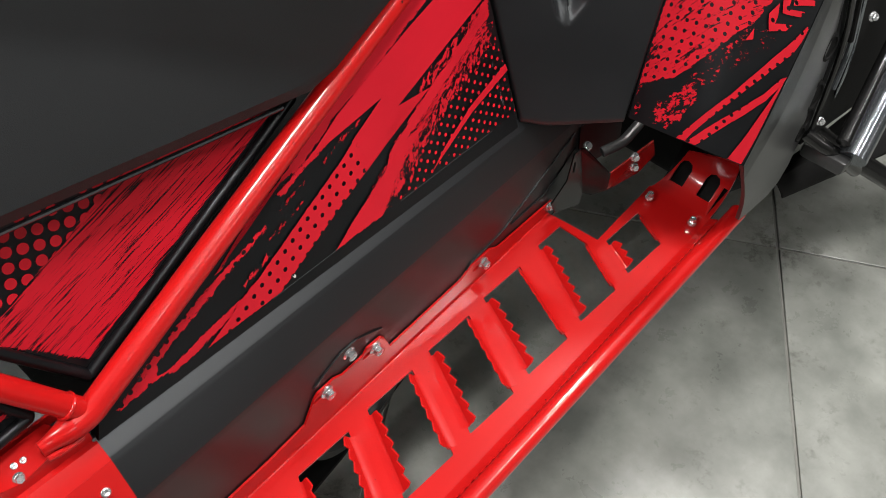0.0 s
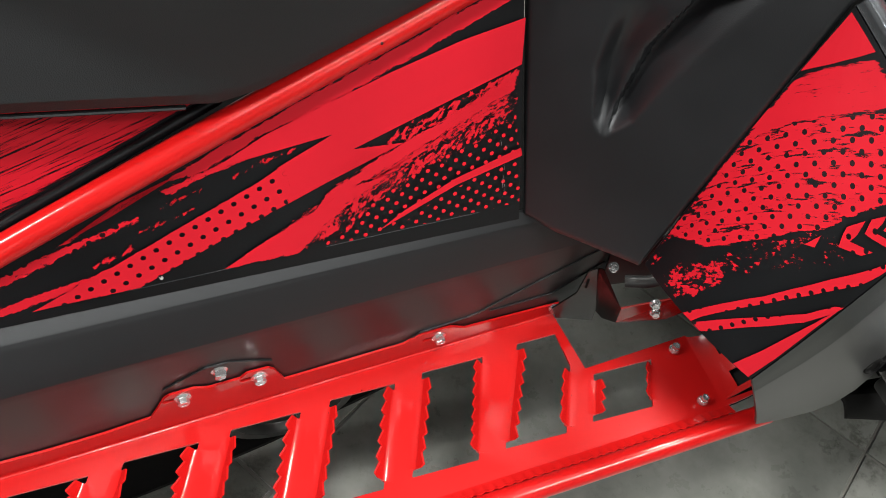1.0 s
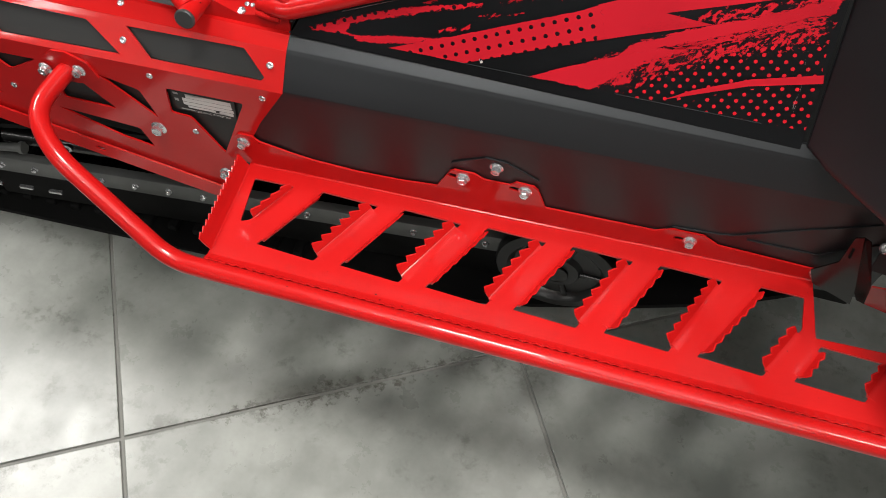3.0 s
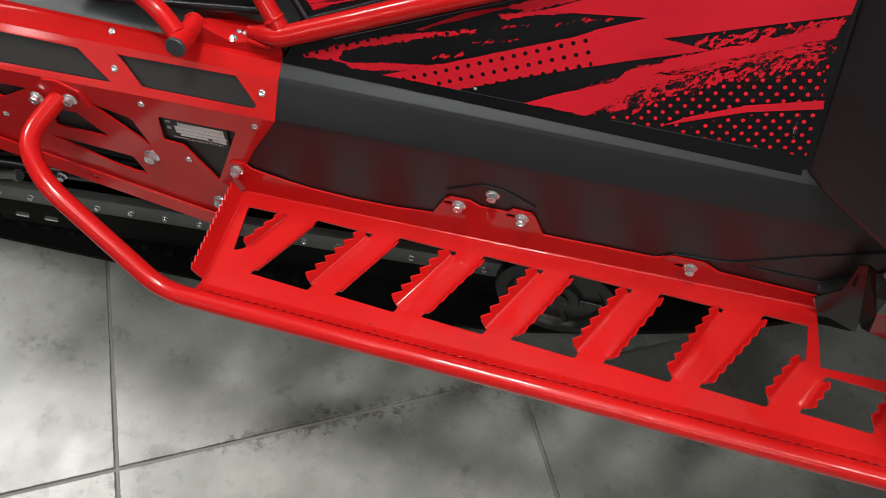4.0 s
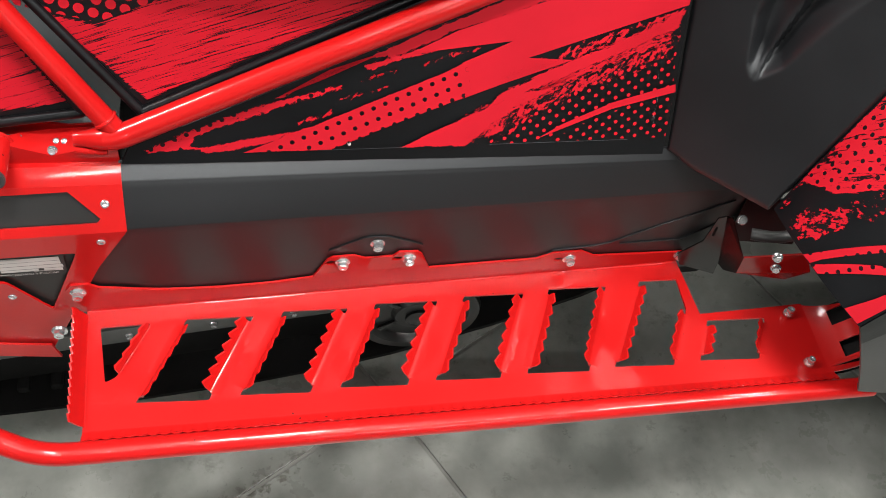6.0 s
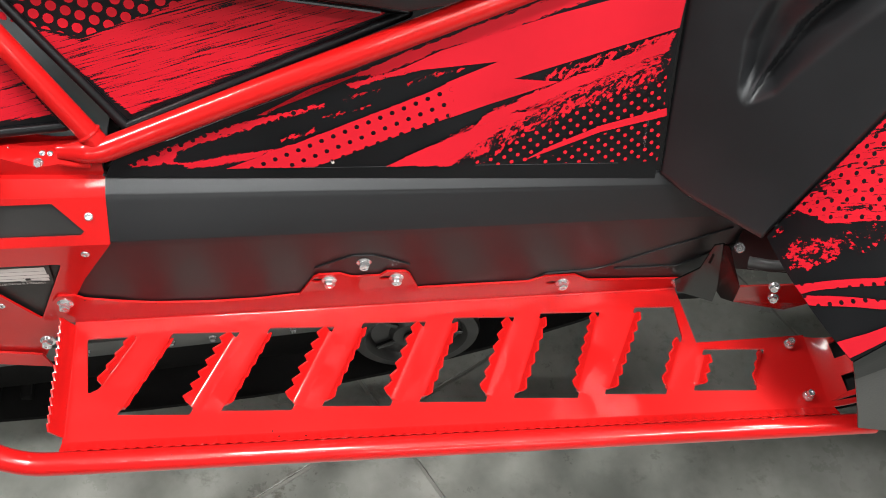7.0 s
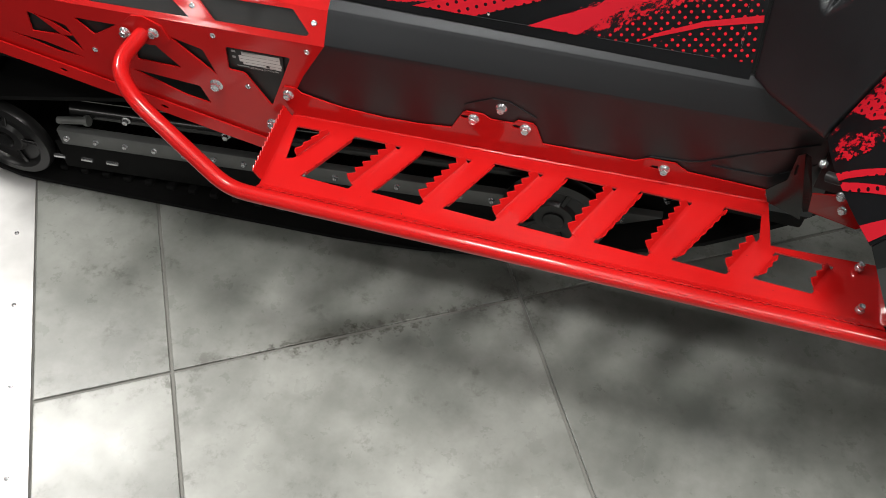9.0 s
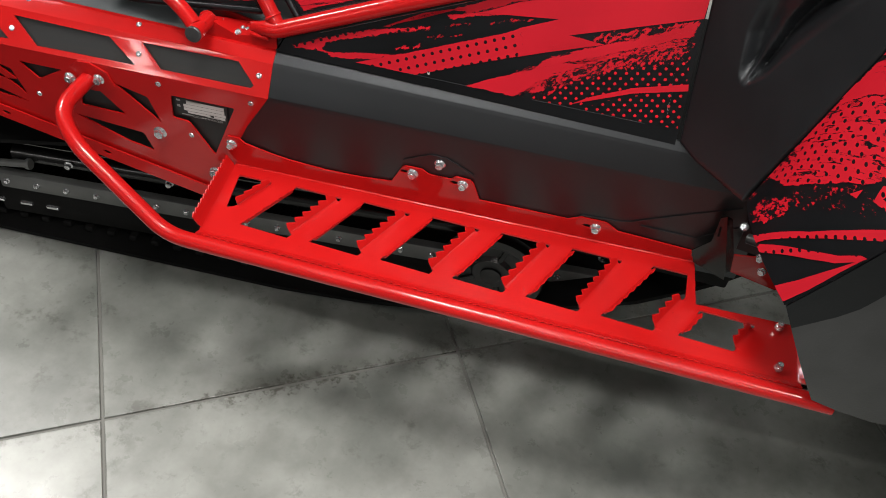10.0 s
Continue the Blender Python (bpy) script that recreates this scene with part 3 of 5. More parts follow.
# ---- outer tube and its loop ----
rail = part("guard_tube", tube([(-0.252, 0.108, 0.102), (-0.262, 0.040, 0.096), (-0.225, 0.004, 0.078), (-0.085, -0.0447, 0.000), (-0.03, -0.0446, -0.0015), (0.780, -0.0446, -0.0015)], 0.0109, 0.045), red_paint, sled, "glossy red bent steel tube")
foot = [(-0.292, 0.085), (-0.276, 0.118), (-0.262, 0.130), (-0.245, 0.131), (-0.222, 0.120), (-0.215, 0.098), (-0.226, 0.088), (-0.245, 0.084)]
part("tube_foot", plate(foot, [], lambda u, v, w: Vector((u, inner_y(u) - 0.0035 - w, v)), 0.003), red_paint, rail)
for x, z in ((-0.276, 0.103), (-0.233, 0.110)):
    again("bolt", BOLT, aim((x, inner_y(x) - 0.0065, z), (0, -1, 0), x * 9), rail, "zinc-plated flange bolt")

# ---- tunnel side: lower black panel ----
FOLD, TOP_Y, TOP_Z, EDGE_Z = 0.131, 0.150, 0.1775, 0.169


def edge_y(x):
    return 0.137 + 0.017 * x


def side_profile(x, k):
    """The tunnel's side at x: k from 0 at its foot over 1 at the fold and 2 at the upper fold to 3 under the cover."""
    foot, fold = Vector((x, inner_y(x), -0.02)), Vector((x, inner_y(x), FOLD))
    edge, back = Vector((x, edge_y(x), EDGE_Z)), Vector((x, TOP_Y + 0.004, TOP_Z + 0.0025))
    a, b = ((foot, fold), (fold, edge), (edge, back))[min(2, int(k))]
    p = a + (b - a) * (k - min(2, int(k)))
    for c, r in ((1, 0.05), (2, 0.13)):
        d = (k - c) / r
        if abs(d) < 1:
            before, after = ((foot, edge), (fold, back))[c - 1]
            mid = (fold, edge)[c - 1]
            p = p + ((before - mid).normalized() + (after - mid).normalized()) * (1 - abs(d)) ** 2 * 0.0012
    return p


def side_sheet(x0, x1, nx, ks, out=0.0):
    return grid(nx, len(ks) - 1, lambda u, v: side_profile(x0 + (x1 - x0) * u, ks[round(v * (len(ks) - 1))]) - Vector((0, out, 0)), 0.003)


tunnel = part("tunnel_panel", side_sheet(0.002, 0.66, 12, [0, 0.5, 0.95, 0.975, 1.0, 1.025, 1.05, 1.5, 1.87, 1.91, 1.95, 1.98, 2.0, 2.02, 2.05, 2.09, 2.13, 2.6, 3.0]), tunnel_black, sled, "black coated sheet-metal tunnel side with folds")


part("tunnel_rear_end", plate([(0.0018, 0.130), (-0.010, 0.127), (-0.040, 0.070), (-0.088, -0.020), (0.0018, -0.020)], [], lambda u, v, w: Vector((u, inner_y(u) + 0.0008 - w, v)), 0.002), tunnel_black, tunnel)


def seam(points):
    bm = bmesh.new()
    ps = [Vector((x, inner_y(x) - 0.0002, z)) for x, z in points]
    for a, b in zip(ps, ps[1:]):
        d = (b - a).normalized() * 0.0
        up = Vector((0, 0, 0.0008))
        quad = [a - up, b - up, b + up, a + up]
        lo = [bm.verts.new(p) for p in quad]
        hi = [bm.verts.new(p + Vector((0, -0.0016, 0))) for p in quad]
        bm.faces.new(hi)
        for i in range(4):
            bm.faces.new((lo[i], lo[(i + 1) % 4], hi[(i + 1) % 4], hi[i]))
    bmesh.ops.recalc_face_normals(bm, faces=bm.faces[:])
    return bm


part("pressed_seam", seam([(0.189, 0.074), (0.200, 0.080), (0.226, 0.093), (0.248, 0.092), (0.272, 0.080), (0.286, 0.072)]), tunnel_black, tunnel)
part("pressed_seam", seam([(0.303, 0.024), (0.41, 0.027), (0.424, 0.030), (0.437, 0.041), (0.486, 0.044), (0.50, 0.047), (0.555, 0.076), (0.628, 0.112)]), tunnel_black, tunnel)
part("pressed_seam", seam([(0.515, 0.044), (0.588, 0.043), (0.640, 0.082)]), tunnel_black, tunnel)


# ---- tunnel side: rear red plate with cut-outs over a dark sheet ----
def low_edge(x):
    return -0.0975 - 0.26 * x


def wall_at(u, v, w):
    return Vector((u, inner_y(u) - 0.001 - w, v))


def slope_at(u, v, w):
    base = Vector((u, inner_y(u) - 0.001, FOLD))
    d = Vector((0, edge_y(u) - inner_y(u), EDGE_Z - FOLD)) / 0.68
    n = Vector((0, -d.z, d.y)).normalized()
    return base + d * v + n * w


rear = -0.80
lower = [(0.004, FOLD), (-0.030, 0.075), (-0.078, low_edge(-0.078) + 0.050), (-0.100, low_edge(-0.1)), (rear, low_edge(rear)), (rear, FOLD)]
windows = [[(-0.136, 0.102), (-0.045, 0.102), (-0.085, 0.006), (-0.116, 0.060), (-0.139, 0.062)],
           [(-0.217, 0.103), (-0.171, 0.090), (-0.158, 0.046)],
           [(-0.272, 0.074), (-0.246, 0.088), (-0.210, 0.048), (-0.276, 0.050)],
           [(-0.355, 0.107), (-0.290, 0.107), (-0.331, 0.082)],
           [(-0.425, 0.104), (-0.394, 0.093), (-0.366, 0.072), (-0.430, 0.068)]]
vents = [[(-0.292, 0.030), (-0.190, 0.020), (-0.179, -0.012), (-0.218, -0.003)], [(-0.47, 0.062), (-0.412, 0.052), (-0.358, 0.034), (-0.40, 0.038)]]
more = []
for d in (0.20, 0.36):
    more += [[(u - d, v) for u, v in windows[3]], [(u - d, v) for u, v in windows[1]]]
red_plate = part("tunnel_plate", plate(lower, [soften(p, 0.004) for p in windows + vents + more], wall_at, 0.0025), red_paint, sled, "glossy red tunnel plate with angular cut-outs")
upper = [(0.004, 0), (0.004, 0.68), (rear, 0.68), (rear, 0)]
up_windows = [[(-0.176, 0.56), (-0.042, 0.60), (-0.017, 0.20), (-0.021, 0.14), (-0.146, 0.14)]]
for d in (0.180, 0.360, 0.540):
    up_windows.append([(u - d, v) for u, v in [(-0.180, 0.56), (-0.042, 0.54), (-0.001, 0.12), (-0.142, 0.10)]])
part("upper_plate", plate(upper, up_windows, slope_at, 0.0025), red_paint, red_plate)
def top_fold(u, v):
    x = rear + (0.004 - rear) * u
    edge, back = Vector((x, edge_y(x) - 0.0008, EDGE_Z + 0.0006)), Vector((x, TOP_Y - 0.001, TOP_Z + 0.0016))
    if v <= 0.5:
        return edge + (back - edge) * v * 2 - Vector((0, 0, 0.0007)) * (1 - v * 2) ** 3
    return back + Vector((0, 0.006, -0.0005)) * (v - 0.5) * 2


part("top_strip", grid(10, 8, top_fold, 0.0025, Vector((0, 0.3, -1)).normalized()), red_paint, red_plate)
def ledge_at(u, v, w):
    """The plate's lower edge, stepped outwards: v runs down from its top."""
    return Vector((u, inner_y(u) - 0.006 - v * 0.10 - w, low_edge(u) + 0.012 - v))


part("lower_ledge", plate([(-0.100, 0.0), (-0.094, 0.022), (rear, 0.022), (rear, 0.0)], [oval(x, 0.011, 0.0065, 0.0032) for x in (-0.254, -0.401, -0.56)], ledge_at, 0.0025), red_paint, red_plate)
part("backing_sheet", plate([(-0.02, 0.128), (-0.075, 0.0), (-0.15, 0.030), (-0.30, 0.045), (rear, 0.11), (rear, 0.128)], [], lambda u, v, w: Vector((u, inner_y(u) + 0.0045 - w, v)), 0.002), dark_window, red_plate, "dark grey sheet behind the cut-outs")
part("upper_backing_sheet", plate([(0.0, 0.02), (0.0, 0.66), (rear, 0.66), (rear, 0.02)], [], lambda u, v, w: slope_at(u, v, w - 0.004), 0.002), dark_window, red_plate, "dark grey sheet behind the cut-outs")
for u, v in ((-0.012, 0.41), (-0.178, 0.34), (-0.359, 0.32), (-0.540, 0.32)):
    again("rivet", RIVET, Matrix.Translation(slope_at(u, v, 0)) @ Vector((0, -0.7, 0.68)).to_track_quat("Z", "Y").to_matrix().to_4x4(), red_plate, "zinc rivet")
for u, v in ((-0.0205, 0.1175), (-0.150, 0.118), (-0.339, 0.054), (-0.1155, 0.0360), (-0.49, 0.075)):
    again("rivet", RIVET, aim(wall_at(u, v, 0), (0, -1, 0)), red_plate, "zinc rivet")
for u, y in ((-0.186, 0.1455), (-0.345, 0.1455), (-0.50, 0.1455)):
    again("rivet", RIVET, aim((u, y, TOP_Z - 0.0012), (0, -0.35, 1)), red_plate, "zinc rivet")
again("bolt", BIG_BOLT, aim(wall_at(-0.163, 0.029, 0), (0, -1, 0), 0.3), red_plate, "zinc-plated flange bolt")
again("bolt", BOLT, aim((-0.0820, 0.0945, -0.0145), (0, -1, 0.2), 0.3), red_plate, "zinc-plated flange bolt")

# type plate with its lines of print as bars
label_at = lambda u, v, w: wall_at(-0.132 + (u + 0.132) * 1.17, 0.0995 - (0.099 - v) * 1.2, w - 0.002)
plate_ob = part("type_plate", plate([(-0.132, 0.099), (-0.068, 0.0985), (-0.070, 0.072), (-0.130, 0.073)], [], label_at, 0.0008), dark_window, red_plate, "small printed type plate")


def bars(rows, material):
    for u0, u1, v, h in rows:
        bm = bmesh.new()
        bm.faces.new([bm.verts.new(label_at(u, w, 0.0004)) for u, w in ((u0, v - h), (u1, v - h), (u1, v), (u0, v))])
        bmesh.ops.recalc_face_normals(bm, faces=bm.faces[:])
        part("print_bar", bm, material, plate_ob, smooth=False)


bars([(-0.118, -0.072, 0.0965, 0.0050), (-0.122, -0.072, 0.0912, 0.0046), (-0.122, -0.071, 0.0862, 0.0042), (-0.118, -0.090, 0.0816, 0.0030), (-0.086, -0.072, 0.0816, 0.0040)], label_white)
bars([(-0.130, -0.125, 0.0970, 0.0028), (-0.118, -0.100, 0.0970, 0.0018), (-0.130, -0.126, 0.0890, 0.0035), (-0.126, -0.112, 0.0765, 0.0016), (-0.094, -0.078, 0.0790, 0.0014)], alu_plate)

lettering("print_line", "СДЕЛАНО В РОССИИ", 0.0034, lambda u, v: label_at(-0.112 + u, 0.0738 + v, 0.0005), label_white, plate_ob)

# grey tunnel top behind the plate
part("tunnel_top", grid(6, 4, lambda u, v: Vector((rear + 0.80 * u, 0.154 + 0.322 * v, TOP_Z - 0.001 + 0.010 * math.sin(math.pi * v))), 0.003, Vector((0, 0, -1))), grey_tunnel, sled, "grey coated tunnel top")
# solid filler, coloured black so that the vents look shaded inside
part("tunnel_dark_fill", box((-0.80, 0.150, -0.06), (0.66, 0.48, 0.150), 0.004), rubber, sled)

# ---- covers with printed graphics: one sloping plane ----
COVER_N = Vector((-0.004, 0.9326, -0.361))
COVER_X, COVER_UP, COVER_O = Vector((1.0, 0.0041, -0.0016)), Vector((0, 0.361, 0.9326)), Vector((0, 0.1494, 0.1805))


def cover_at(u, v, w):
    return COVER_O + COVER_X * u + COVER_UP * v - COVER_N * w


side_cover = part("side_cover", plate([(0.005, 0.000), (0.523, -0.004), (0.508, 0.240), (0.475, 0.232), (0.020, 0.030)], [], lambda u, v, w: cover_at(u, v, w), 0.012), black_satin, sled, "black side cover with crimson lightning print")
strokes = []
# frayed strokes along the tube, the first with dots
strokes.append((ink_frayed_dots, [(0.024, 0.014), (0.067, 0.034), (0.121, 0.055), (0.176, 0.070), (0.201, 0.077), (0.200, 0.069), (0.151, 0.053), (0.101, 0.036), (0.071, 0.024), (0.068, 0.017), (0.075, 0.013), (0.026, 0.009)], 0.0035))
strokes.append((ink_streak, [(0.070, 0.015), (0.120, 0.025), (0.155, 0.030), (0.185, 0.037), (0.140, 0.018), (0.099, 0.010), (0.075, 0.008)], 0.003))
strokes.append((ink_streak, [(0.135, 0.060), (0.181, 0.083), (0.225, 0.104), (0.278, 0.128), (0.259, 0.104), (0.225, 0.097), (0.190, 0.085), (0.151, 0.063)], 0.004))
strokes.append((ink_belt, [(0.240, 0.110), (0.278, 0.128), (0.336, 0.153), (0.480, 0.212), (0.506, 0.206), (0.400, 0.160), (0.350, 0.139), (0.298, 0.123), (0.269, 0.108), (0.235, 0.096)], 0.005))
strokes.append((ink_streak, [(0.215, 0.094), (0.269, 0.110), (0.290, 0.107), (0.250, 0.096), (0.222, 0.085)], 0.004))
strokes.append((ink_spatter, [(0.262, 0.095), (0.300, 0.108), (0.332, 0.112), (0.306, 0.098), (0.272, 0.089)], 0.006))
strokes.append((ink_spatter, [(0.205, 0.079), (0.245, 0.094), (0.255, 0.087), (0.215, 0.072)], 0.006))
strokes.append((ink_spatter, [(0.185, 0.058), (0.226, 0.072), (0.250, 0.076), (0.215, 0.060)], 0.005))
strokes.append((ink_spatter, [(0.150, 0.040), (0.190, 0.052), (0.200, 0.046), (0.160, 0.032)], 0.005))
# the bolt
strokes.append((ink_solid, [(0.512, 0.189), (0.512, 0.150), (0.367, 0.0995), (0.410, 0.0975), (0.345, 0.074), (0.312, 0.061), (0.306, 0.095), (0.351, 0.1155), (0.258, 0.1035), (0.300, 0.125), (0.400, 0.160), (0.460, 0.178)], 0))
strokes.append((ink_dots_out, [(0.110, 0.009), (0.190, 0.010), (0.262, 0.041), (0.318, 0.0635), (0.311, 0.0970), (0.290, 0.086), (0.230, 0.060), (0.170, 0.034)], 0.002))
# second frayed stroke
strokes.append((ink_rough, [(0.243, 0.010), (0.325, 0.010), (0.376, 0.048), (0.449, 0.086), (0.506, 0.108), (0.512, 0.140), (0.420, 0.098), (0.322, 0.053), (0.280, 0.024)], 0.011))
strokes.append((ink_belt, [(0.252, 0.010), (0.318, 0.010), (0.358, 0.048), (0.400, 0.072), (0.360, 0.066), (0.296, 0.034)], 0.004))
strokes.append((ink_belt, [(0.330, 0.047), (0.362, 0.060), (0.405, 0.079), (0.443, 0.097), (0.509, 0.127), (0.511, 0.149), (0.450, 0.117), (0.395, 0.094), (0.345, 0.068)], 0.006))
strokes.append((ink_spatter, [(0.300, 0.012), (0.350, 0.012), (0.400, 0.045), (0.470, 0.078), (0.512, 0.095), (0.512, 0.128), (0.440, 0.100), (0.370, 0.065)], 0.012))
strokes.append((ink_scratch, [(0.440, 0.096), (0.510, 0.125), (0.512, 0.146), (0.450, 0.118)], 0.008))
strokes.append((ink_spatter, [(0.340, 0.072), (0.410, 0.096), (0.512, 0.138), (0.512, 0.152), (0.400, 0.110), (0.350, 0.088)], 0.004))
# raster of dots, cut by a thin stroke
strokes.append((ink_dots_in, [(0.335, 0.012), (0.392, 0.013), (0.418, 0.033), (0.460, 0.054), (0.516, 0.070), (0.510, 0.106), (0.440, 0.083), (0.375, 0.046)], 0.003))
strokes.append((ink_dots_in, [(0.400, 0.014), (0.521, 0.016), (0.518, 0.062), (0.470, 0.051), (0.425, 0.031)], 0.003))
strokes.append((ink_solid, [(0.387, 0.018), (0.457, 0.048), (0.519, 0.065), (0.517, 0.073), (0.457, 0.055), (0.410, 0.033)], 0))
# a nick, the film's bare edge and scuffs
strokes.append((label_white, [(0.2040, 0.0190), (0.2060, 0.0165), (0.2070, 0.0185), (0.2082, 0.0160), (0.2070, 0.0145), (0.2056, 0.0150)], 0))
strokes.append((trim_metal, [(0.180, 0.0106), (0.260, 0.0116), (0.260, 0.0121), (0.180, 0.0111)], 0))
strokes.append((trim_metal, [(0.340, 0.0128), (0.480, 0.0148), (0.480, 0.0153), (0.340, 0.0133)], 0))
strokes.append((ink_scuff, [(0.500, 0.025), (0.510, 0.025), (0.498, 0.120), (0.490, 0.120)], 0.002))
sticker("graphic_print", side_cover, cover_at, strokes, "crimson print of a bolt, brush strokes and dots")
bm = bmesh.new()
tube([cover_at(0.060, 0.0365, 0.0008), cover_at(0.480, 0.2145, 0.0008)], 0.0005, 0.01, 6, bm)
part("sticker_edge", bm, trim_metal, side_cover)

# upper covers between the frame tubes
def upper_cover(pts, shapes, label):
    ob = part("upper_cover", plate(pts, [], lambda u, v, w: cover_at(u, v, w - 0.016), 0.012), black_satin, sled, label)
    inner = [(u, v) for u, v in pts]
    rim_pts = [cover_at(u, v, -0.014) for u, v in pts]
    part("rim", tube([*rim_pts, rim_pts[0]], 0.0045, 0.004, 16), black_satin, ob)
    sticker("graphic_print", ob, lambda u, v, w: cover_at(u, v, w - 0.0155), shapes, "crimson streaked print")
    return ob


upper_cover([(0.026, 0.0435), (0.273, 0.153), (0.022, 0.194), (-0.10, 0.212)],
            [(ink_panel, [(0.031, 0.052), (0.263, 0.1545), (0.110, 0.172), (0.05, 0.145), (0.0, 0.124), (-0.045, 0.134)], 0.004), (ink_big_dots, [(-0.092, 0.203), (-0.060, 0.138), (0.0, 0.124), (0.06, 0.146), (0.12, 0.173), (0.030, 0.186)], 0.003)], "black triangular cover with crimson streaked print")
upper_cover([(-0.262, 0.052), (-0.245, 0.028), (-0.205, 0.022), (-0.022, 0.044), (-0.110, 0.200), (-0.262, 0.200)],
            [(ink_panel, [(-0.253, 0.050), (-0.238, 0.036), (-0.203, 0.030), (-0.030, 0.051), (-0.114, 0.195), (-0.254, 0.195)], 0.004)], "black rear cover with crimson streaked print")

# ---- frame tubes ----
J = cover_at(0.008, 0.030, 0.006)
frame_part = part("frame_tube", tube([cover_at(-0.004, 0.0290, 0.005), J, cover_at(0.150, 0.0905, 0.006), cover_at(0.500, 0.236, 0.006)], 0.0109, 0.02), red_paint, sled, "glossy red frame tube")
part("frame_brace", tube([cover_at(0.006, 0.034, 0.004), cover_at(-0.030, 0.088, 0.004), cover_at(-0.120, 0.220, 0.004)], 0.0095, 0.02), red_paint, frame_part)


def flat_end():
    """The tube's end, pressed flat on the bracket."""
    bm = bmesh.new()
    rings = []
    way = cover_at(-0.031, 0.0262, 0.002) - cover_at(-0.003, 0.0290, 0.005)
    for k in range(9):
        f = k / 8
        c = cover_at(-0.003, 0.0290, 0.005) + way * f
        g = f * f * (3 - 2 * f)
        tall, deep = 0.0108 - 0.0044 * g, 0.0108 - 0.0068 * g
        rings.append([bm.verts.new(c + COVER_UP * tall * math.cos(q) + COVER_N * deep * math.sin(q)) for q in np.linspace(0, 2 * math.pi, 18, endpoint=False)])
    for p, q in zip(rings, rings[1:]):
        for i in range(18):
            bm.faces.new((p[i], p[(i + 1) % 18], q[(i + 1) % 18], q[i]))
    bm.faces.new(rings[-1])
    bmesh.ops.recalc_face_normals(bm, faces=bm.faces[:])
    return bm


part("flattened_end", flat_end(), red_paint, frame_part)


def weld(centre, axis, r, thick=0.0017):
    """A bead of weld, scaly and uneven, round a joint."""
    bm = bmesh.new()
    m = aim(centre, axis)
    rings = []
    for i in range(44):
        q = 2 * math.pi * i / 44
        bead = thick * (1 + 0.14 * math.sin(q * 13) + 0.12 * math.sin(q * 5 + 1))
        rings.append([bm.verts.new(m @ Vector(((r + bead * math.cos(k)) * math.cos(q), (r + bead * math.cos(k)) * math.sin(q), bead * math.sin(k)))) for k in np.linspace(0, 2 * math.pi, 8, endpoint=False)])
    for p, q in zip(rings, rings[1:] + rings[:1]):
        for i in range(8):
            bm.faces.new((p[i], p[(i + 1) % 8], q[(i + 1) % 8], q[i]))
    bmesh.ops.recalc_face_normals(bm, faces=bm.faces[:])
    return bm


part("weld_bead", weld(cover_at(-0.002, 0.0455, 0.004), COVER_UP * 0.054 - COVER_X * 0.036, 0.0093), red_paint, frame_part)
part("weld_bead", tube([cover_at(-0.030, 0.0175, 0.004), cover_at(-0.018, 0.0165, 0.006), cover_at(-0.004, 0.0160, 0.006)], 0.0028, 0.01, 10), red_paint, frame_part)
CAP, CAP_AXIS = Vector((-0.091, 0.117, 0.205)), Vector((0.05, -0.98, 0.18)).normalized()
part("rear_tube", tube([CAP - CAP_AXIS * 0.016 + Vector((-0.004, 0, 0.003)), CAP - CAP_AXIS * 0.03 + Vector((-0.030, 0.004, 0.017)), cover_at(-0.184, 0.0755, 0.016), cover_at(-0.222, 0.0890, 0.018), cover_at(-0.42, 0.100, 0.020)], 0.0100, 0.03), red_paint, frame_part)
part("tube_socket", lathe([(0.0102, -0.046), (0.0106, -0.002), (0.0098, 0.0)], 28, None, aim(CAP, CAP_AXIS)), red_paint, frame_part)
part("weld_bead", weld(CAP - CAP_AXIS * 0.046, CAP_AXIS, 0.0104), red_paint, frame_part)
part("end_cap", lathe([(0.0098, -0.001), (0.0107, 0.0002), (0.0107, 0.0024), (0.0096, 0.0036), (0.004, 0.0039), (0.0, 0.0039)], 28, None, aim(CAP, CAP_AXIS)), belly_plastic, frame_part, "black rubber end cap")


def folded_shelf():
    """The bracket's upper side, dipping in the middle."""
    front = [(-0.094, 0.1585, 0.2035), (-0.070, 0.1575, 0.1935), (-0.052, 0.157, 0.187), (-0.032, 0.157, 0.1915), (-0.008, 0.157, 0.1975)]
    back = [(-0.096, 0.164, 0.2010), (-0.078, 0.174, 0.1965), (-0.060, 0.180, 0.1930), (-0.042, 0.181, 0.1940), (-0.016, 0.181, 0.1950)]
    bm = bmesh.new()
    rows = [[bm.verts.new(p) for p in front], [bm.verts.new(p) for p in back]]
    under = [[bm.verts.new(v.co - Vector((0, -0.001, 0.0025))) for v in row] for row in rows]
    n = len(front)
    for i in range(n - 1):
        bm.faces.new((rows[0][i], rows[0][i + 1], rows[1][i + 1], rows[1][i]))
        bm.faces.new((under[0][i], under[1][i], under[1][i + 1], under[0][i + 1]))
        bm.faces.new((rows[0][i], under[0][i], under[0][i + 1], rows[0][i + 1]))
        bm.faces.new((rows[1][i], rows[1][i + 1], under[1][i + 1], under[1][i]))
    for i in (0, n - 1):
        bm.faces.new((rows[0][i], rows[1][i], under[1][i], under[0][i]))
    bmesh.ops.recalc_face_normals(bm, faces=bm.faces[:])
    return bm


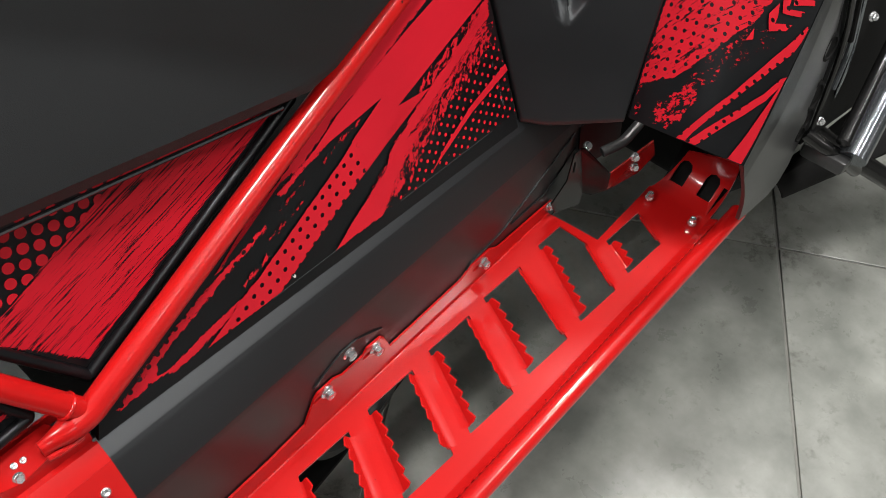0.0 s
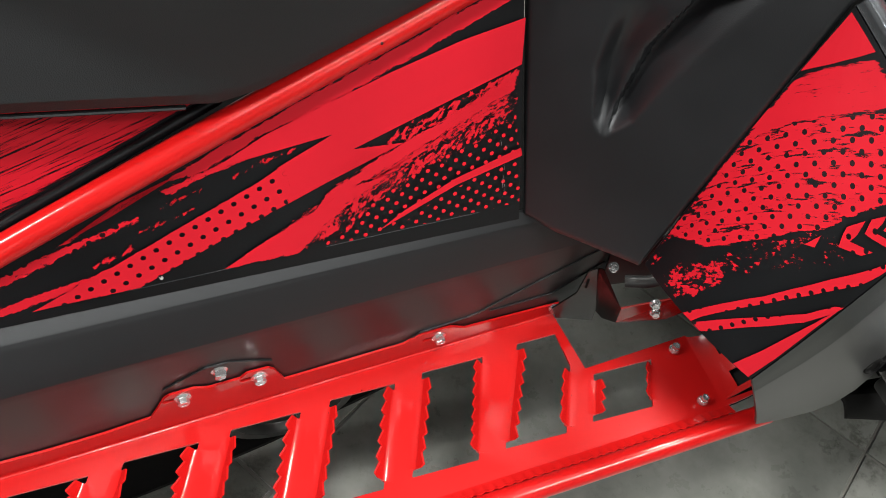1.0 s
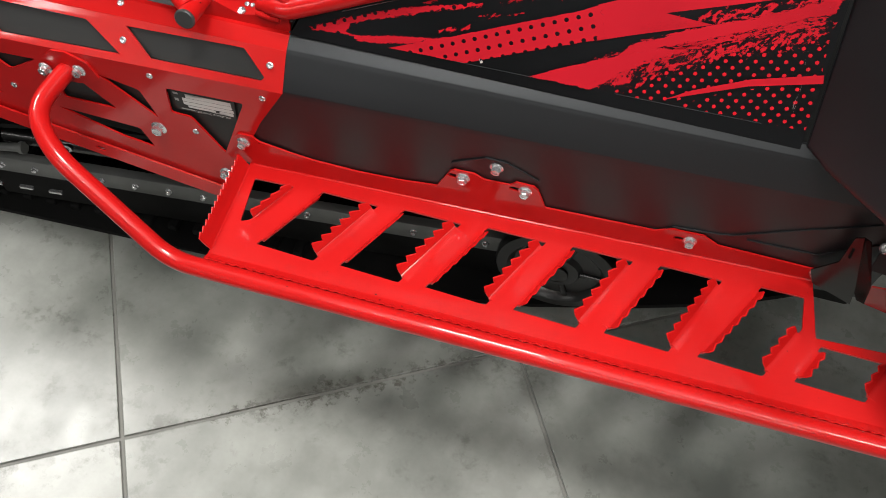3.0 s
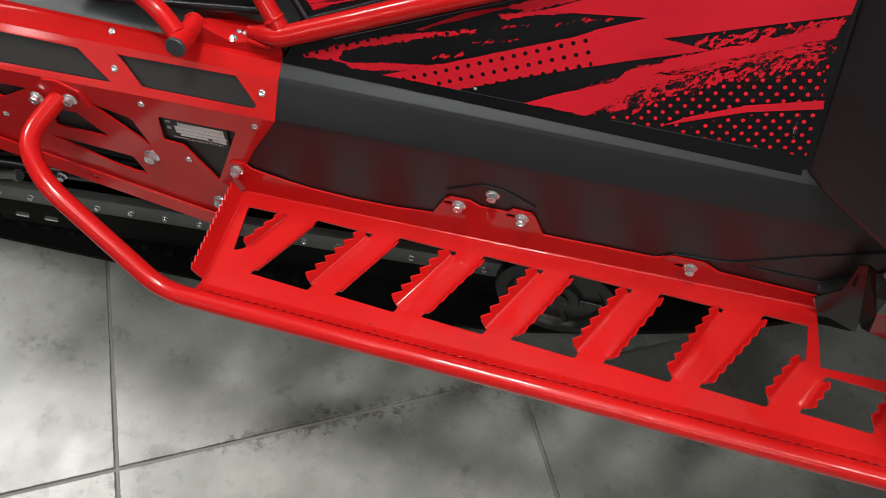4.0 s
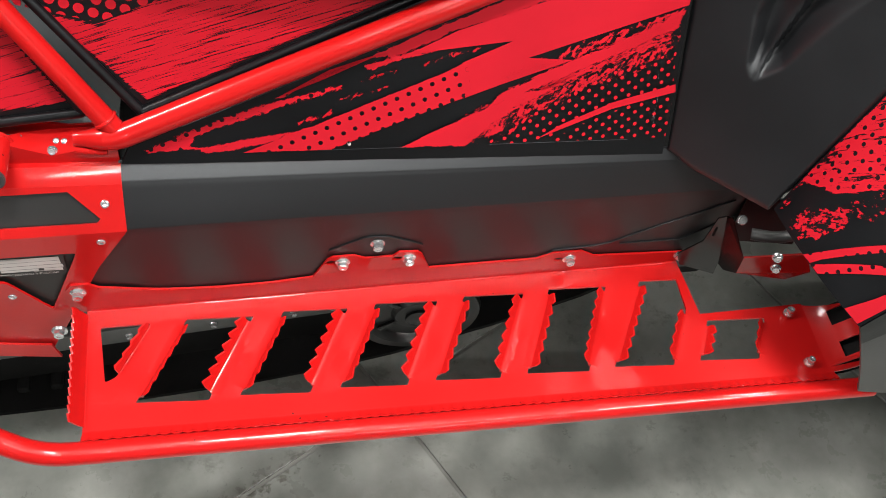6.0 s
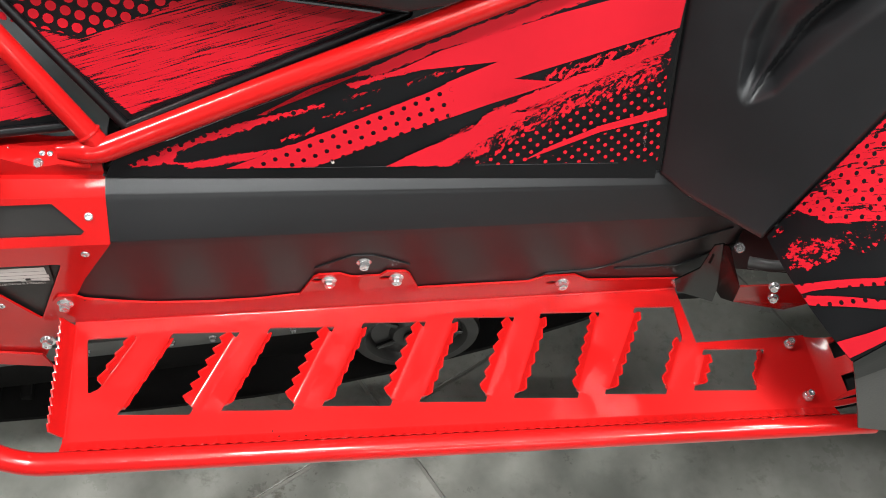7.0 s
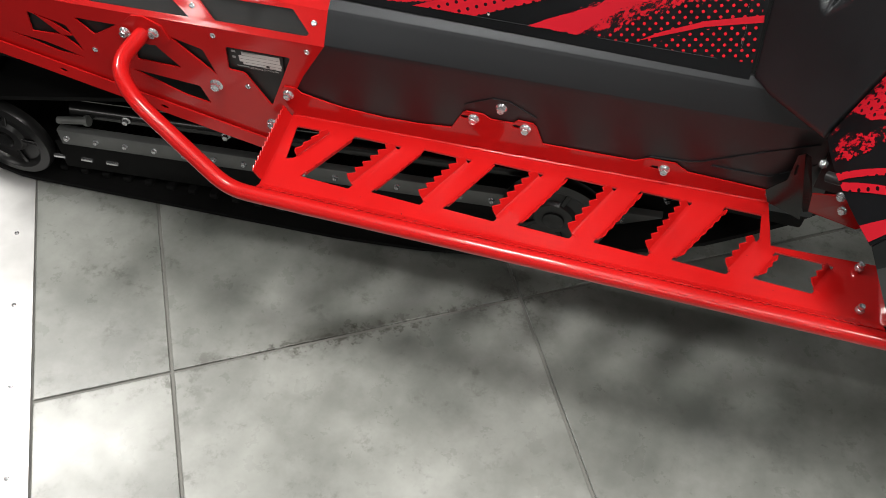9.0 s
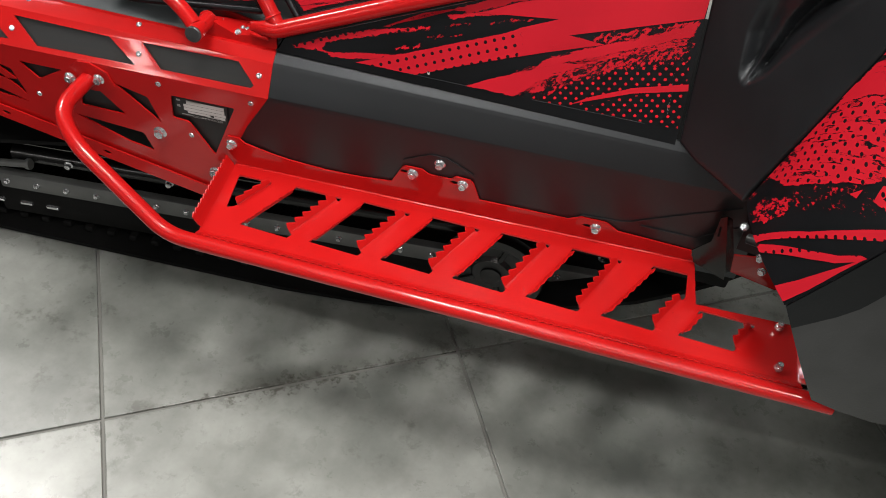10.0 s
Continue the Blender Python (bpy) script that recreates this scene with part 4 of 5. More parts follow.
bracket_wall = part("tube_bracket", plate([(-0.098, 0.0), (0.003, 0.0), (0.003, 0.020), (-0.008, 0.0190), (-0.032, 0.0130), (-0.052, 0.0085), (-0.070, 0.0150), (-0.094, 0.0250), (-0.099, 0.0240)], [],
                    lambda u, v, w: Vector((u, 0.1542 + v * 0.14 - w, TOP_Z + 0.001 + v)), 0.0025), red_paint, frame_part)
part("bracket_shelf", folded_shelf(), red_paint, bracket_wall)
part("bracket_back", plate([(-0.105, 0.0), (0.0, 0.0), (0.0, 0.012), (-0.040, 0.010), (-0.075, 0.016), (-0.105, 0.026)], [], lambda u, v, w: Vector((u, 0.186 - w, TOP_Z + 0.004 + v)), 0.0025), red_paint, bracket_wall)
for x, y, z in ((-0.078, 0.170, 0.1945), (-0.071, 0.168, 0.1920), (-0.049, 0.169, 0.1905), (-0.042, 0.168, 0.1910)):
    again("rivet", RIVET, aim((x, y, z), (0, -0.35, 1)) @ Matrix.Scale(0.7, 4), bracket_wall, "zinc rivet")
again("bolt", SMALL_BOLT, aim((-0.0515, 0.1600, 0.1880), (0, -0.8, 0.6), 0.3) @ Matrix.Scale(0.8, 4), bracket_wall, "zinc bolt")

# ---- seat ----
def seat():
    pts = [(-0.30, 0.228), (0.020, 0.190), (0.235, 0.166), (0.268, 0.162), (0.300, 0.168), (0.500, 0.244), (0.60, 0.30), (0.60, 0.52), (-0.30, 0.52)]
    bm = bmesh.new()
    n = len(pts)
    rows = []
    ins = [(0.000, -0.060), (0.000, 0.012), (0.004, 0.022), (0.014, 0.028)]
    cx, cy = 0.15, 0.36
    for inset, w in ins:
        rows.append([bm.verts.new(cover_at(u + (cx - u) * inset / 0.25, v + (cy - v) * inset / 0.2, w)) for u, v in pts])
    for a, b in zip(rows, rows[1:]):
        for i in range(n):
            bm.faces.new((a[i], a[(i + 1) % n], b[(i + 1) % n], b[i]))
    bm.faces.new(rows[-1])
    bm.faces.new(rows[0][::-1])
    bmesh.ops.recalc_face_normals(bm, faces=bm.faces[:])
    return bm


seat_ob = part("seat", seat(), seat_vinyl, sled, "charcoal vinyl seat overhanging the covers")
part("seat_piping", tube([cover_at(-0.20, 0.2130, 0.012), cover_at(0.020, 0.1860, 0.012), cover_at(0.245, 0.1605, 0.010)], 0.0020, 0.01, 8), trim_metal, seat_ob, "bright metal edging")


# ---- knee panel and front fairing ----
KA, KB = Vector((0.525, 0.151, 0.179)), Vector((0.607, 0.068, 0.189))
KTL, KTR = Vector((0.503, 0.256, 0.444)), Vector((0.688, 0.093, 0.452))


def ease(t):
    t = max(0.0, min(1.0, t))
    return t * t * (3 - 2 * t)


def along(v, pairs):
    """Straight pieces through (v, value) pairs."""
    for (a, p), (b, q) in zip(pairs, pairs[1:]):
        if v <= b:
            return p + (q - p) * max(0.0, (v - a) / (b - a))
    return pairs[-1][1]


def knee_at(u, v):
    # the lower edge hangs a little below the straight line
    low = v - (0.012 + 0.020 * ease(u / 0.3)) * (1 - ease(v / 0.3))
    p = (KA * (1 - u) + KB * u) * (1 - low) + (KTL * (1 - u) + KTR * u) * low
    n = Vector((0.62, 0.74, 0.10)).normalized()
    # a scoop that narrows downwards, parted by a rounded ridge
    left = along(v, [(0.38, 0.42), (0.43, 0.362), (0.585, 0.308), (0.75, 0.326), (1.0, 0.36)])
    right = along(v, [(0.38, 0.44), (0.47, 0.55), (0.715, 0.69), (0.93, 0.80), (1.0, 0.83)])
    ridge = along(v, [(0.38, 0.43), (0.466, 0.432), (0.678, 0.479), (0.86, 0.571), (1.0, 0.63)])
    if left < u < right:
        grow = ease((v - 0.385) / 0.10)
        fade = 1 - 0.75 * ease((v - 0.60) / 0.25)
        if u < ridge:
            a = (u - left) / max(1e-4, ridge - left)
            d = 0.016 * fade * ease(a / 0.45) - 0.006 * ease((a - 0.55) / 0.45)
        else:
            a = (u - ridge) / max(1e-4, right - ridge)
            d = (0.016 * fade - 0.006) * (1 - ease(a / 0.15)) + 0.022 * ease(a / 0.22) * (1 - ease((a - 0.22) / 0.78))
        p = p + n * d * grow
    edge = min(u, 1 - u, v) / 0.04
    if edge < 1:
        p = p + n * 0.006 * (1 - edge) ** 2
    return p


knee = part("knee_panel", grid(110, 110, knee_at, 0.006, Vector((0.62, 0.74, 0.1)).normalized()), black_grain, sled, "black grained plastic knee panel with a scoop")


def insert_at(u, v):
    """The next panel, above a curved seam."""
    low = along(u, [(0.0, 1.0), (0.50, 0.93), (0.54, 0.885), (0.58, 0.880), (0.80, 0.965), (1.0, 1.03)])
    p = (KA * (1 - u) + KB * u) * (1 - low) + (KTL * (1 - u) + KTR * u) * low
    top = (KA * (1 - u) + KB * u) * -0.25 + (KTL * (1 - u) + KTR * u) * 1.25
    n = Vector((0.62, 0.74, 0.10)).normalized()
    return p + (top - p) * v + n * (0.004 * (1 - ease(v / 0.12)) - 0.003)


part("panel_insert", grid(40, 24, lambda u, v: insert_at(0.40 + 0.55 * u, v), 0.005, Vector((0.62, 0.74, 0.1)).normalized()), black_satin, knee)

FB, FC, FT = Vector((0.662, -0.052, 0.164)), Vector((0.767, -0.032, 0.350)), Vector((0.688, 0.093, 0.448))
FMB, FMR, FML, FMT, FMM = Vector((0.622, 0.005, 0.187)), Vector((0.714, -0.044, 0.253)), Vector((0.646, 0.083, 0.308)), Vector((0.726, 0.036, 0.404)), Vector((0.670, 0.020, 0.296))
FGRID = ((KB + Vector((0.002, 0, 0)), FMB, FB), (FML, FMM, FMR), (FT, FMT, FC))


def lag(t):
    return (2 * (t - 0.5) * (t - 1), 4 * t * (1 - t), 2 * t * (t - 0.5))


def fair_at(u, v):
    a, b = lag(u), lag(v)
    p = Vector((0, 0, 0))
    for j in range(3):
        for i in range(3):
            p = p + FGRID[j][i] * a[i] * b[j]
    return p


def fair_w(u, v, w):
    du, dv = fair_at(u + 0.01, v) - fair_at(u - 0.01, v), fair_at(u, v + 0.01) - fair_at(u, v - 0.01)
    n = du.cross(dv).normalized()
    if n.x > 0:
        n = -n
    return fair_at(u, v) + n * w


fairing = part("front_fairing", grid(24, 24, fair_at, 0.006, Vector((0.7, 0.5, -0.3))), black_satin, sled, "black front fairing with crimson streaked print")


def curved_sticker(name, parent, at, ink_shapes, label, size=0.18):
    """Printed shapes on a curved panel, cut fine enough to follow it; u and v from 0 to 1 across the panel."""
    ob = sticker(name, parent, lambda u, v, w: Vector((u, v, w)), [(ink, [(u, v) for u, v in pts], rim) for ink, pts, rim in ink_shapes], label)
    me = ob.data
    bm = bmesh.new()
    bm.from_mesh(me)
    uv = bm.loops.layers.uv.active
    for _ in range(3):
        long = [e for e in bm.edges if e.calc_length() > 0.09]
        if long:
            bmesh.ops.subdivide_edges(bm, edges=long, cuts=1)
        bmesh.ops.triangulate(bm, faces=[f for f in bm.faces if len(f.verts) > 3])
    for f in bm.faces:
        for lp in f.loops:
            lp[uv].uv = (lp.vert.co.x * 0.15, lp.vert.co.y * 0.26)
    for v in bm.verts:
        v.co = at(v.co.x, v.co.y, v.co.z * 1.0)
    bm.to_mesh(me)
    bm.free()
    return ob


marks = []
marks.append((ink_field, [(0.006, 0.095), (0.06, 0.172), (0.27, 0.235), (0.449, 0.371), (0.59, 0.515), (0.665, 0.585), (0.716, 0.70), (0.80, 0.845), (0.838, 0.988), (0.49, 0.988), (0.455, 0.93), (0.254, 0.782), (0.006, 0.60)], 0.014))
marks.append((ink_far_scratch, [(0.004, 0.565), (0.25, 0.762), (0.43, 0.90), (0.485, 0.988), (0.245, 0.988), (0.22, 0.965), (0.08, 0.862), (0.004, 0.80)], 0.018))
marks.append((ink_solid, [(0.004, 0.615), (0.10, 0.69), (0.27, 0.825), (0.40, 0.935), (0.30, 0.895), (0.16, 0.79), (0.004, 0.69)], 0))
marks.append((ink_solid, [(0.004, 0.815), (0.10, 0.88), (0.18, 0.945), (0.225, 0.988), (0.004, 0.988)], 0))
marks.append((ink_spatter, [(0.215, 0.006), (0.135, 0.055), (0.22, 0.15), (0.34, 0.25), (0.44, 0.28), (0.50, 0.19), (0.42, 0.06), (0.33, 0.006)], 0.035))
marks.append((ink_far_spatter, [(0.33, 0.26), (0.42, 0.37), (0.645, 0.596), (0.806, 0.62), (0.88, 0.60), (0.70, 0.42), (0.52, 0.24), (0.42, 0.20)], 0.03))
marks.append((ink_spatter, [(0.02, 0.03), (0.08, 0.02), (0.09, 0.10), (0.02, 0.10)], 0.015))
marks.append((ink_solid, [(0.64, 0.506), (0.665, 0.567), (0.685, 0.527)], 0))
marks.append((ink_line_dots, [(0.425, 0.003), (0.694, 0.284), (0.80, 0.43), (0.917, 0.610), (0.975, 0.725), (0.99, 0.72), (0.985, 0.66), (0.965, 0.588), (0.85, 0.42), (0.729, 0.268), (0.53, 0.05), (0.50, 0.005)], 0.004))
marks.append((ink_line_dots, [(0.505, 0.005), (0.545, 0.035), (0.787, 0.241), (0.90, 0.36), (0.963, 0.465), (0.995, 0.49), (0.985, 0.44), (0.93, 0.335), (0.83, 0.221), (0.62, 0.03), (0.585, 0.005)], 0.004))
marks.append((ink_solid, [(0.858, 0.005), (0.905, 0.13), (0.955, 0.33), (0.990, 0.485), (0.985, 0.36), (0.985, 0.15), (0.975, 0.005)], 0))
# five chevrons
marks.append((ink_solid, [(0.895, 0.957), (0.980, 0.947), (0.985, 0.931), (0.925, 0.891), (0.903, 0.929)], 0))
marks.append((ink_line_dots, [(0.865, 0.889), (0.880, 0.920), (0.900, 0.896), (0.904, 0.858), (0.974, 0.888), (0.985, 0.872), (0.874, 0.825), (0.855, 0.862)], 0.003))
marks.append((ink_line_dots, [(0.822, 0.811), (0.842, 0.851), (0.857, 0.832), (0.865, 0.797), (0.951, 0.828), (0.964, 0.811), (0.839, 0.746), (0.824, 0.787)], 0.003))
marks.append((ink_line_dots, [(0.766, 0.734), (0.799, 0.779), (0.814, 0.759), (0.818, 0.720), (0.925, 0.763), (0.910, 0.730), (0.831, 0.700), (0.793, 0.690)], 0.003))
marks.append((ink_line_dots, [(0.714, 0.653), (0.753, 0.716), (0.775, 0.668), (0.776, 0.637), (0.882, 0.681), (0.858, 0.641), (0.758, 0.593), (0.732, 0.623)], 0.003))
curved_sticker("graphic_print", fairing, fair_w, marks, "crimson print of brush strokes and dots")

# bright trim and the panel beyond it
TRIM_N = Vector((-0.55, -0.60, 0.55)).normalized()
part("trim_strip", grid(10, 6, lambda u, v: (FT * (1 - u) + FC * u) + Vector((0.001, 0, 0.0005)) + Vector((0.0125, 0.0016, 0.011)) * v + TRIM_N * 0.005 * math.sin(math.pi * v) + (FMT - (FT + FC) / 2) * 4 * u * (1 - u), 0.005, -TRIM_N), trim_metal, sled, "satin grey metal trim strip")
hood_at = lambda u, v, w: FT + Vector((0.0145, 0.0016, 0.012)) + (FC - FT) * u + Vector((0.16, 0.02, 0.16)) * v + TRIM_N * w
hood = part("hood_panel", plate([(-0.1, 0), (1, 0), (1, 1), (-0.1, 1)], [], hood_at, 0.006), black_satin, sled, "black hood side with crimson print")
sticker("graphic_print", hood, hood_at, [(ink_hood_dots, [(-0.05, 0.01), (0.32, 0.01), (0.22, 0.26), (-0.05, 0.40)], 0.02), (ink_hood, [(0.20, 0.01), (0.93, 0.01), (0.97, 0.97), (-0.05, 0.97), (-0.05, 0.30)], 0.03), (ink_solid, [(0.30, 0.05), (0.62, 0.16), (0.80, 0.50), (0.70, 0.52), (0.45, 0.25)], 0)], "crimson print of dots and strokes")


# ---- belly pan, footwell bracket and front suspension ----
BELLY_TOP = [FB + (FC - FB) * (i / 8) + (FMR - (FB + FC) * 0.5) * 4 * (i / 8) * (1 - i / 8) + Vector((0.002, 0.001, -0.001)) for i in range(9)]
BELLY_LOW = [Vector(p) for p in ((0.748, -0.056, 0.016), (0.782, -0.058, 0.010), (0.822, -0.060, 0.008), (0.852, -0.060, 0.012), (0.862, -0.060, 0.040), (0.865, -0.058, 0.085), (0.864, -0.054, 0.135), (0.852, -0.050, 0.200), (0.826, -0.040, 0.290))]


def belly_at(u, v):
    k = min(7, int(u * 8))
    f = u * 8 - k
    p = (BELLY_TOP[k] * (1 - f) + BELLY_TOP[k + 1] * f) * (1 - v) + (BELLY_LOW[k] * (1 - f) + BELLY_LOW[k + 1] * f) * v
    return p + Vector((-0.1, -1.0, 0.0)) * 0.006 * math.sin(math.pi * v)


belly = part("belly_pan", grid(32, 10, belly_at, 0.006, Vector((0.2, 0.9, 0))), belly_plastic, sled, "charcoal plastic belly pan")
part("fairing_hem", grid(32, 4, lambda u, v: belly_at(u, 0.20 * v) + Vector((-0.1, -1.0, 0.0)) * 0.0016 * math.sin(math.pi * min(1.0, 0.5 + v * 0.6)), 0.002, Vector((0.2, 0.9, 0))), black_satin, fairing)
part("belly_return", grid(32, 4, lambda u, v: belly_at(0.22 + 0.78 * u, 1.0) + Vector((0.01, 0.05, 0.004)) * v, 0.004, Vector((0, 0.2, 1))), belly_plastic, belly)
part("footwell_wall", plate([(0.60, 0.17), (0.80, 0.17), (0.80, 0.40), (0.60, 0.40)], [], lambda u, v, w: Vector((u + 0.10, v, 0.06 + w + (u - 0.6) * 0.9)), 0.004), black_satin, belly)
# made-up dark mass, run on out of view to shade the floor
part("front_dark_body", box((0.88, -0.015, -0.13), (1.60, 0.46, 0.46), 0.07, 4), rubber, sled, "plain black body filling out the front end")


def folded(points, width, thick=0.003):
    """A strip of sheet folded along points, given width along a direction."""
    bm = bmesh.new()
    ps = [Vector(p) for p in points]
    w = Vector(width)
    rows = []
    for i, p in enumerate(ps):
        t = (ps[min(i + 1, len(ps) - 1)] - ps[max(i - 1, 0)]).normalized()
        n = t.cross(w).normalized() * thick
        rows.append([bm.verts.new(q) for q in (p, p + w, p + w + n, p + n)])
    for a, b in zip(rows, rows[1:]):
        for j in range(4):
            bm.faces.new((a[j], a[(j + 1) % 4], b[(j + 1) % 4], b[j]))
    bm.faces.new(rows[0])
    bm.faces.new(rows[-1][::-1])
    bmesh.ops.recalc_face_normals(bm, faces=bm.faces[:])
    return bm


def sheet(corners, thick, bm=None):
    """A flat piece of steel plate through its corners."""
    bm = bm or bmesh.new()
    ps = [Vector(p) for p in corners]
    n = (ps[1] - ps[0]).cross(ps[2] - ps[0]).normalized() * thick
    front, back = [bm.verts.new(p) for p in ps], [bm.verts.new(p + n) for p in ps]
    bm.faces.new(front)
    bm.faces.new(back[::-1])
    for i in range(len(ps)):
        j = (i + 1) % len(ps)
        bm.faces.new((front[i], back[i], back[j], front[j]))
    bmesh.ops.recalc_face_normals(bm, faces=bm.faces[:])
    return bm


APEX, APEX_B, CUP, CUP_LOW = (0.610, 0.115, 0.113), (0.617, 0.112, 0.112), (0.627, 0.076, 0.088), (0.633, 0.077, 0.056)
foot_bracket = part("footwell_bracket", sheet([(0.588, 0.124, 0.030), (0.596, 0.121, 0.012), (0.640, 0.112, 0.002), (0.634, 0.110, 0.030), APEX, (0.604, 0.118, 0.106), (0.606, 0.120, 0.060)], 0.002), black_gloss, sled, "black folded steel bracket")
part("bracket_cheek", sheet([APEX, APEX_B, CUP, CUP_LOW, (0.634, 0.095, 0.034), (0.634, 0.110, 0.028)], 0.002), black_gloss, foot_bracket)
part("red_cup", sheet([CUP, (0.680, 0.058, 0.118), (0.705, 0.060, 0.078), (0.690, 0.068, 0.052), CUP_LOW], 0.002), dark_red, foot_bracket, "dark red lacquered steel cup")
part("cup_back", sheet([(0.640, 0.135, 0.115), (0.720, 0.125, 0.120), (0.720, 0.115, 0.05), (0.640, 0.125, 0.05)], 0.002), black_satin, foot_bracket)
part("pivot", tube([(0.640, 0.100, 0.098), (0.662, 0.088, 0.106), (0.700, 0.090, 0.112)], 0.0065, 0.01, 14), belly_plastic, foot_bracket)
part("slot_mark", tube([(0.6105, 0.1165, 0.075), (0.6085, 0.1165, 0.092)], 0.0022, 0.01, 8), rubber, foot_bracket)
again("bolt", SMALL_BOLT, aim((0.635, 0.118, 0.099), (-0.3, -0.6, 0.7)), foot_bracket, "zinc bolt")
again("bolt", SMALL_BOLT, aim((0.6545, 0.0655, 0.1045), (-0.4, -0.85, 0.2)), foot_bracket, "zinc bolt")
again("bolt", SMALL_BOLT, aim((0.664, 0.066, 0.082), (-0.4, -0.85, 0.2)), foot_bracket, "zinc bolt")

susp = part("suspension_arm", tube([(0.90, 0.05, 0.10), (1.00, -0.06, 0.00), (1.12, -0.20, -0.10)], 0.015, 0.04), black_gloss, sled, "black tubular front suspension arm")
part("frame_sheet", sheet([(0.790, -0.036, 0.366), (0.852, -0.052, 0.232), (0.870, -0.062, 0.078), (0.884, -0.062, 0.074), (0.886, -0.058, 0.150), (0.902, -0.052, 0.195), (0.846, -0.036, 0.345)], 0.004), belly_plastic, susp, "folded grey frame sheet")
part("frame_edge", tube([(0.792, -0.040, 0.366), (0.854, -0.056, 0.232), (0.872, -0.066, 0.078)], 0.0035, 0.05, 10), black_gloss, susp)
part("frame_edge", tube([(0.848, -0.040, 0.345), (0.904, -0.056, 0.195), (0.888, -0.062, 0.150)], 0.0035, 0.03, 10), trim_metal, susp)
# black tube laid on the sheet in place of the gap's shade
part("gap_shade", tube([(0.822, -0.041, 0.352), (0.874, -0.056, 0.225)], 0.0042, 0.02, 10), rubber, susp)
shock = part("shock_absorber", tube([(0.892, -0.121, 0.070), (0.962, -0.110, 0.115), (1.10, -0.090, 0.22)], 0.0190, 0.02), trim_metal, susp, "bare metal shock body")
part("shock_rod", tube([(0.880, -0.104, 0.094), (0.970, -0.088, 0.140), (1.10, -0.065, 0.25)], 0.009, 0.02), black_gloss, shock)
part("shock_mount", box((0.872, -0.122, 0.050), (0.905, -0.062, 0.072), 0.006), belly_plastic, susp, "dark cast mount")
part("lower_arm", tube([(0.866, -0.060, 0.092), (0.880, -0.095, 0.075), (0.955, -0.125, 0.012)], 0.0095, 0.02), black_gloss, susp)
part("brake_line", tube([(0.86, -0.05, 0.30), (0.93, -0.06, 0.16), (1.00, -0.05, 0.02)], 0.0022, 0.06, 8), trim_metal, susp)
part("cross_tube", tube([(0.90, -0.035, 0.135), (1.05, -0.035, 0.120), (1.30, -0.03, 0.10)], 0.0045, 0.02, 10), belly_plastic, susp)
part("cross_tube", tube([(0.93, -0.035, 0.245), (0.99, -0.04, 0.10), (1.06, -0.04, -0.05)], 0.0040, 0.02, 10), belly_plastic, susp)
for at in ((0.874, -0.066, 0.262), (1.010, -0.045, 0.105), (0.905, -0.104, 0.060), (0.872, -0.068, 0.112)):
    again("bolt", SMALL_BOLT, aim(at, (-0.5, -1, 0.4)), susp, "zinc bolt")
# two black sheets added to stand in for the dark depth behind the struts
part("front_dark_sheet", grid(12, 8, lambda u, v: Vector((0.874, -0.060, 0.066)).lerp(Vector((1.60, -0.130, 0.0)), u).lerp(Vector((0.870, -0.030, 0.34)).lerp(Vector((1.60, 0.0, 0.45)), u), v) + Vector((0, 0.02, 0)) * math.sin(math.pi * v), 0.006), rubber, susp, "added black sheet filling the dark front end")
part("lower_dark_sheet", grid(12, 6, lambda u, v: Vector((0.880, -0.030, -0.03)).lerp(Vector((1.60, -0.10, -0.06)), u).lerp(Vector((0.905, -0.066, -0.045)).lerp(Vector((1.60, -0.30, -0.06)), u), v) + Vector((0, 0, 0.02)) * math.sin(math.pi * v), 0.006, Vector((0, 0, -1))), rubber, susp)
# pockets along the belly pan's front edge: shallow dishes, their shade put in as black
for u, v, r in ((0.86, 0.62, 0.010), (0.73, 0.78, 0.012), (0.66, 0.84, 0.009), (0.58, 0.80, 0.007)):
    at = belly_at(u, v) + Vector((0, -0.001, 0))
    part("pocket", lathe([(r * 1.15, -0.004), (r * 1.1, 0.001), (r * 0.9, 0.0016), (r * 0.8, -0.0005), (0.0, -0.001)], 18, None, aim(at, (-0.25, -1.0, 0.1)) @ Matrix.Scale(1.6, 4, (0, 1, 0))), rubber, belly)

# ---- track and rear suspension ----
TRACK_Y0, TRACK_Y1, TRACK_LOW = 0.165, 0.50, -0.385


def loop_path():
    pts = []
    for i in range(13):
        a = math.pi / 2 + math.pi * i / 12
        pts.append((-0.66 + 0.100 * math.cos(a), -0.285 + 0.100 * math.sin(a)))
    pts += [(x, TRACK_LOW) for x in np.linspace(-0.6, -0.05, 8)]
    pts += [(0.10, -0.372), (0.22, -0.350), (0.30, -0.328), (0.37, -0.300), (0.44, -0.272), (0.50, -0.243), (0.56, -0.212), (0.62, -0.165), (0.66, -0.130), (0.70, -0.085)]
    pts += [(0.71, -0.03), (0.68, 0.0), (0.60, -0.02), (0.30, -0.055), (0.0, -0.075), (-0.35, -0.12)]
    return pts


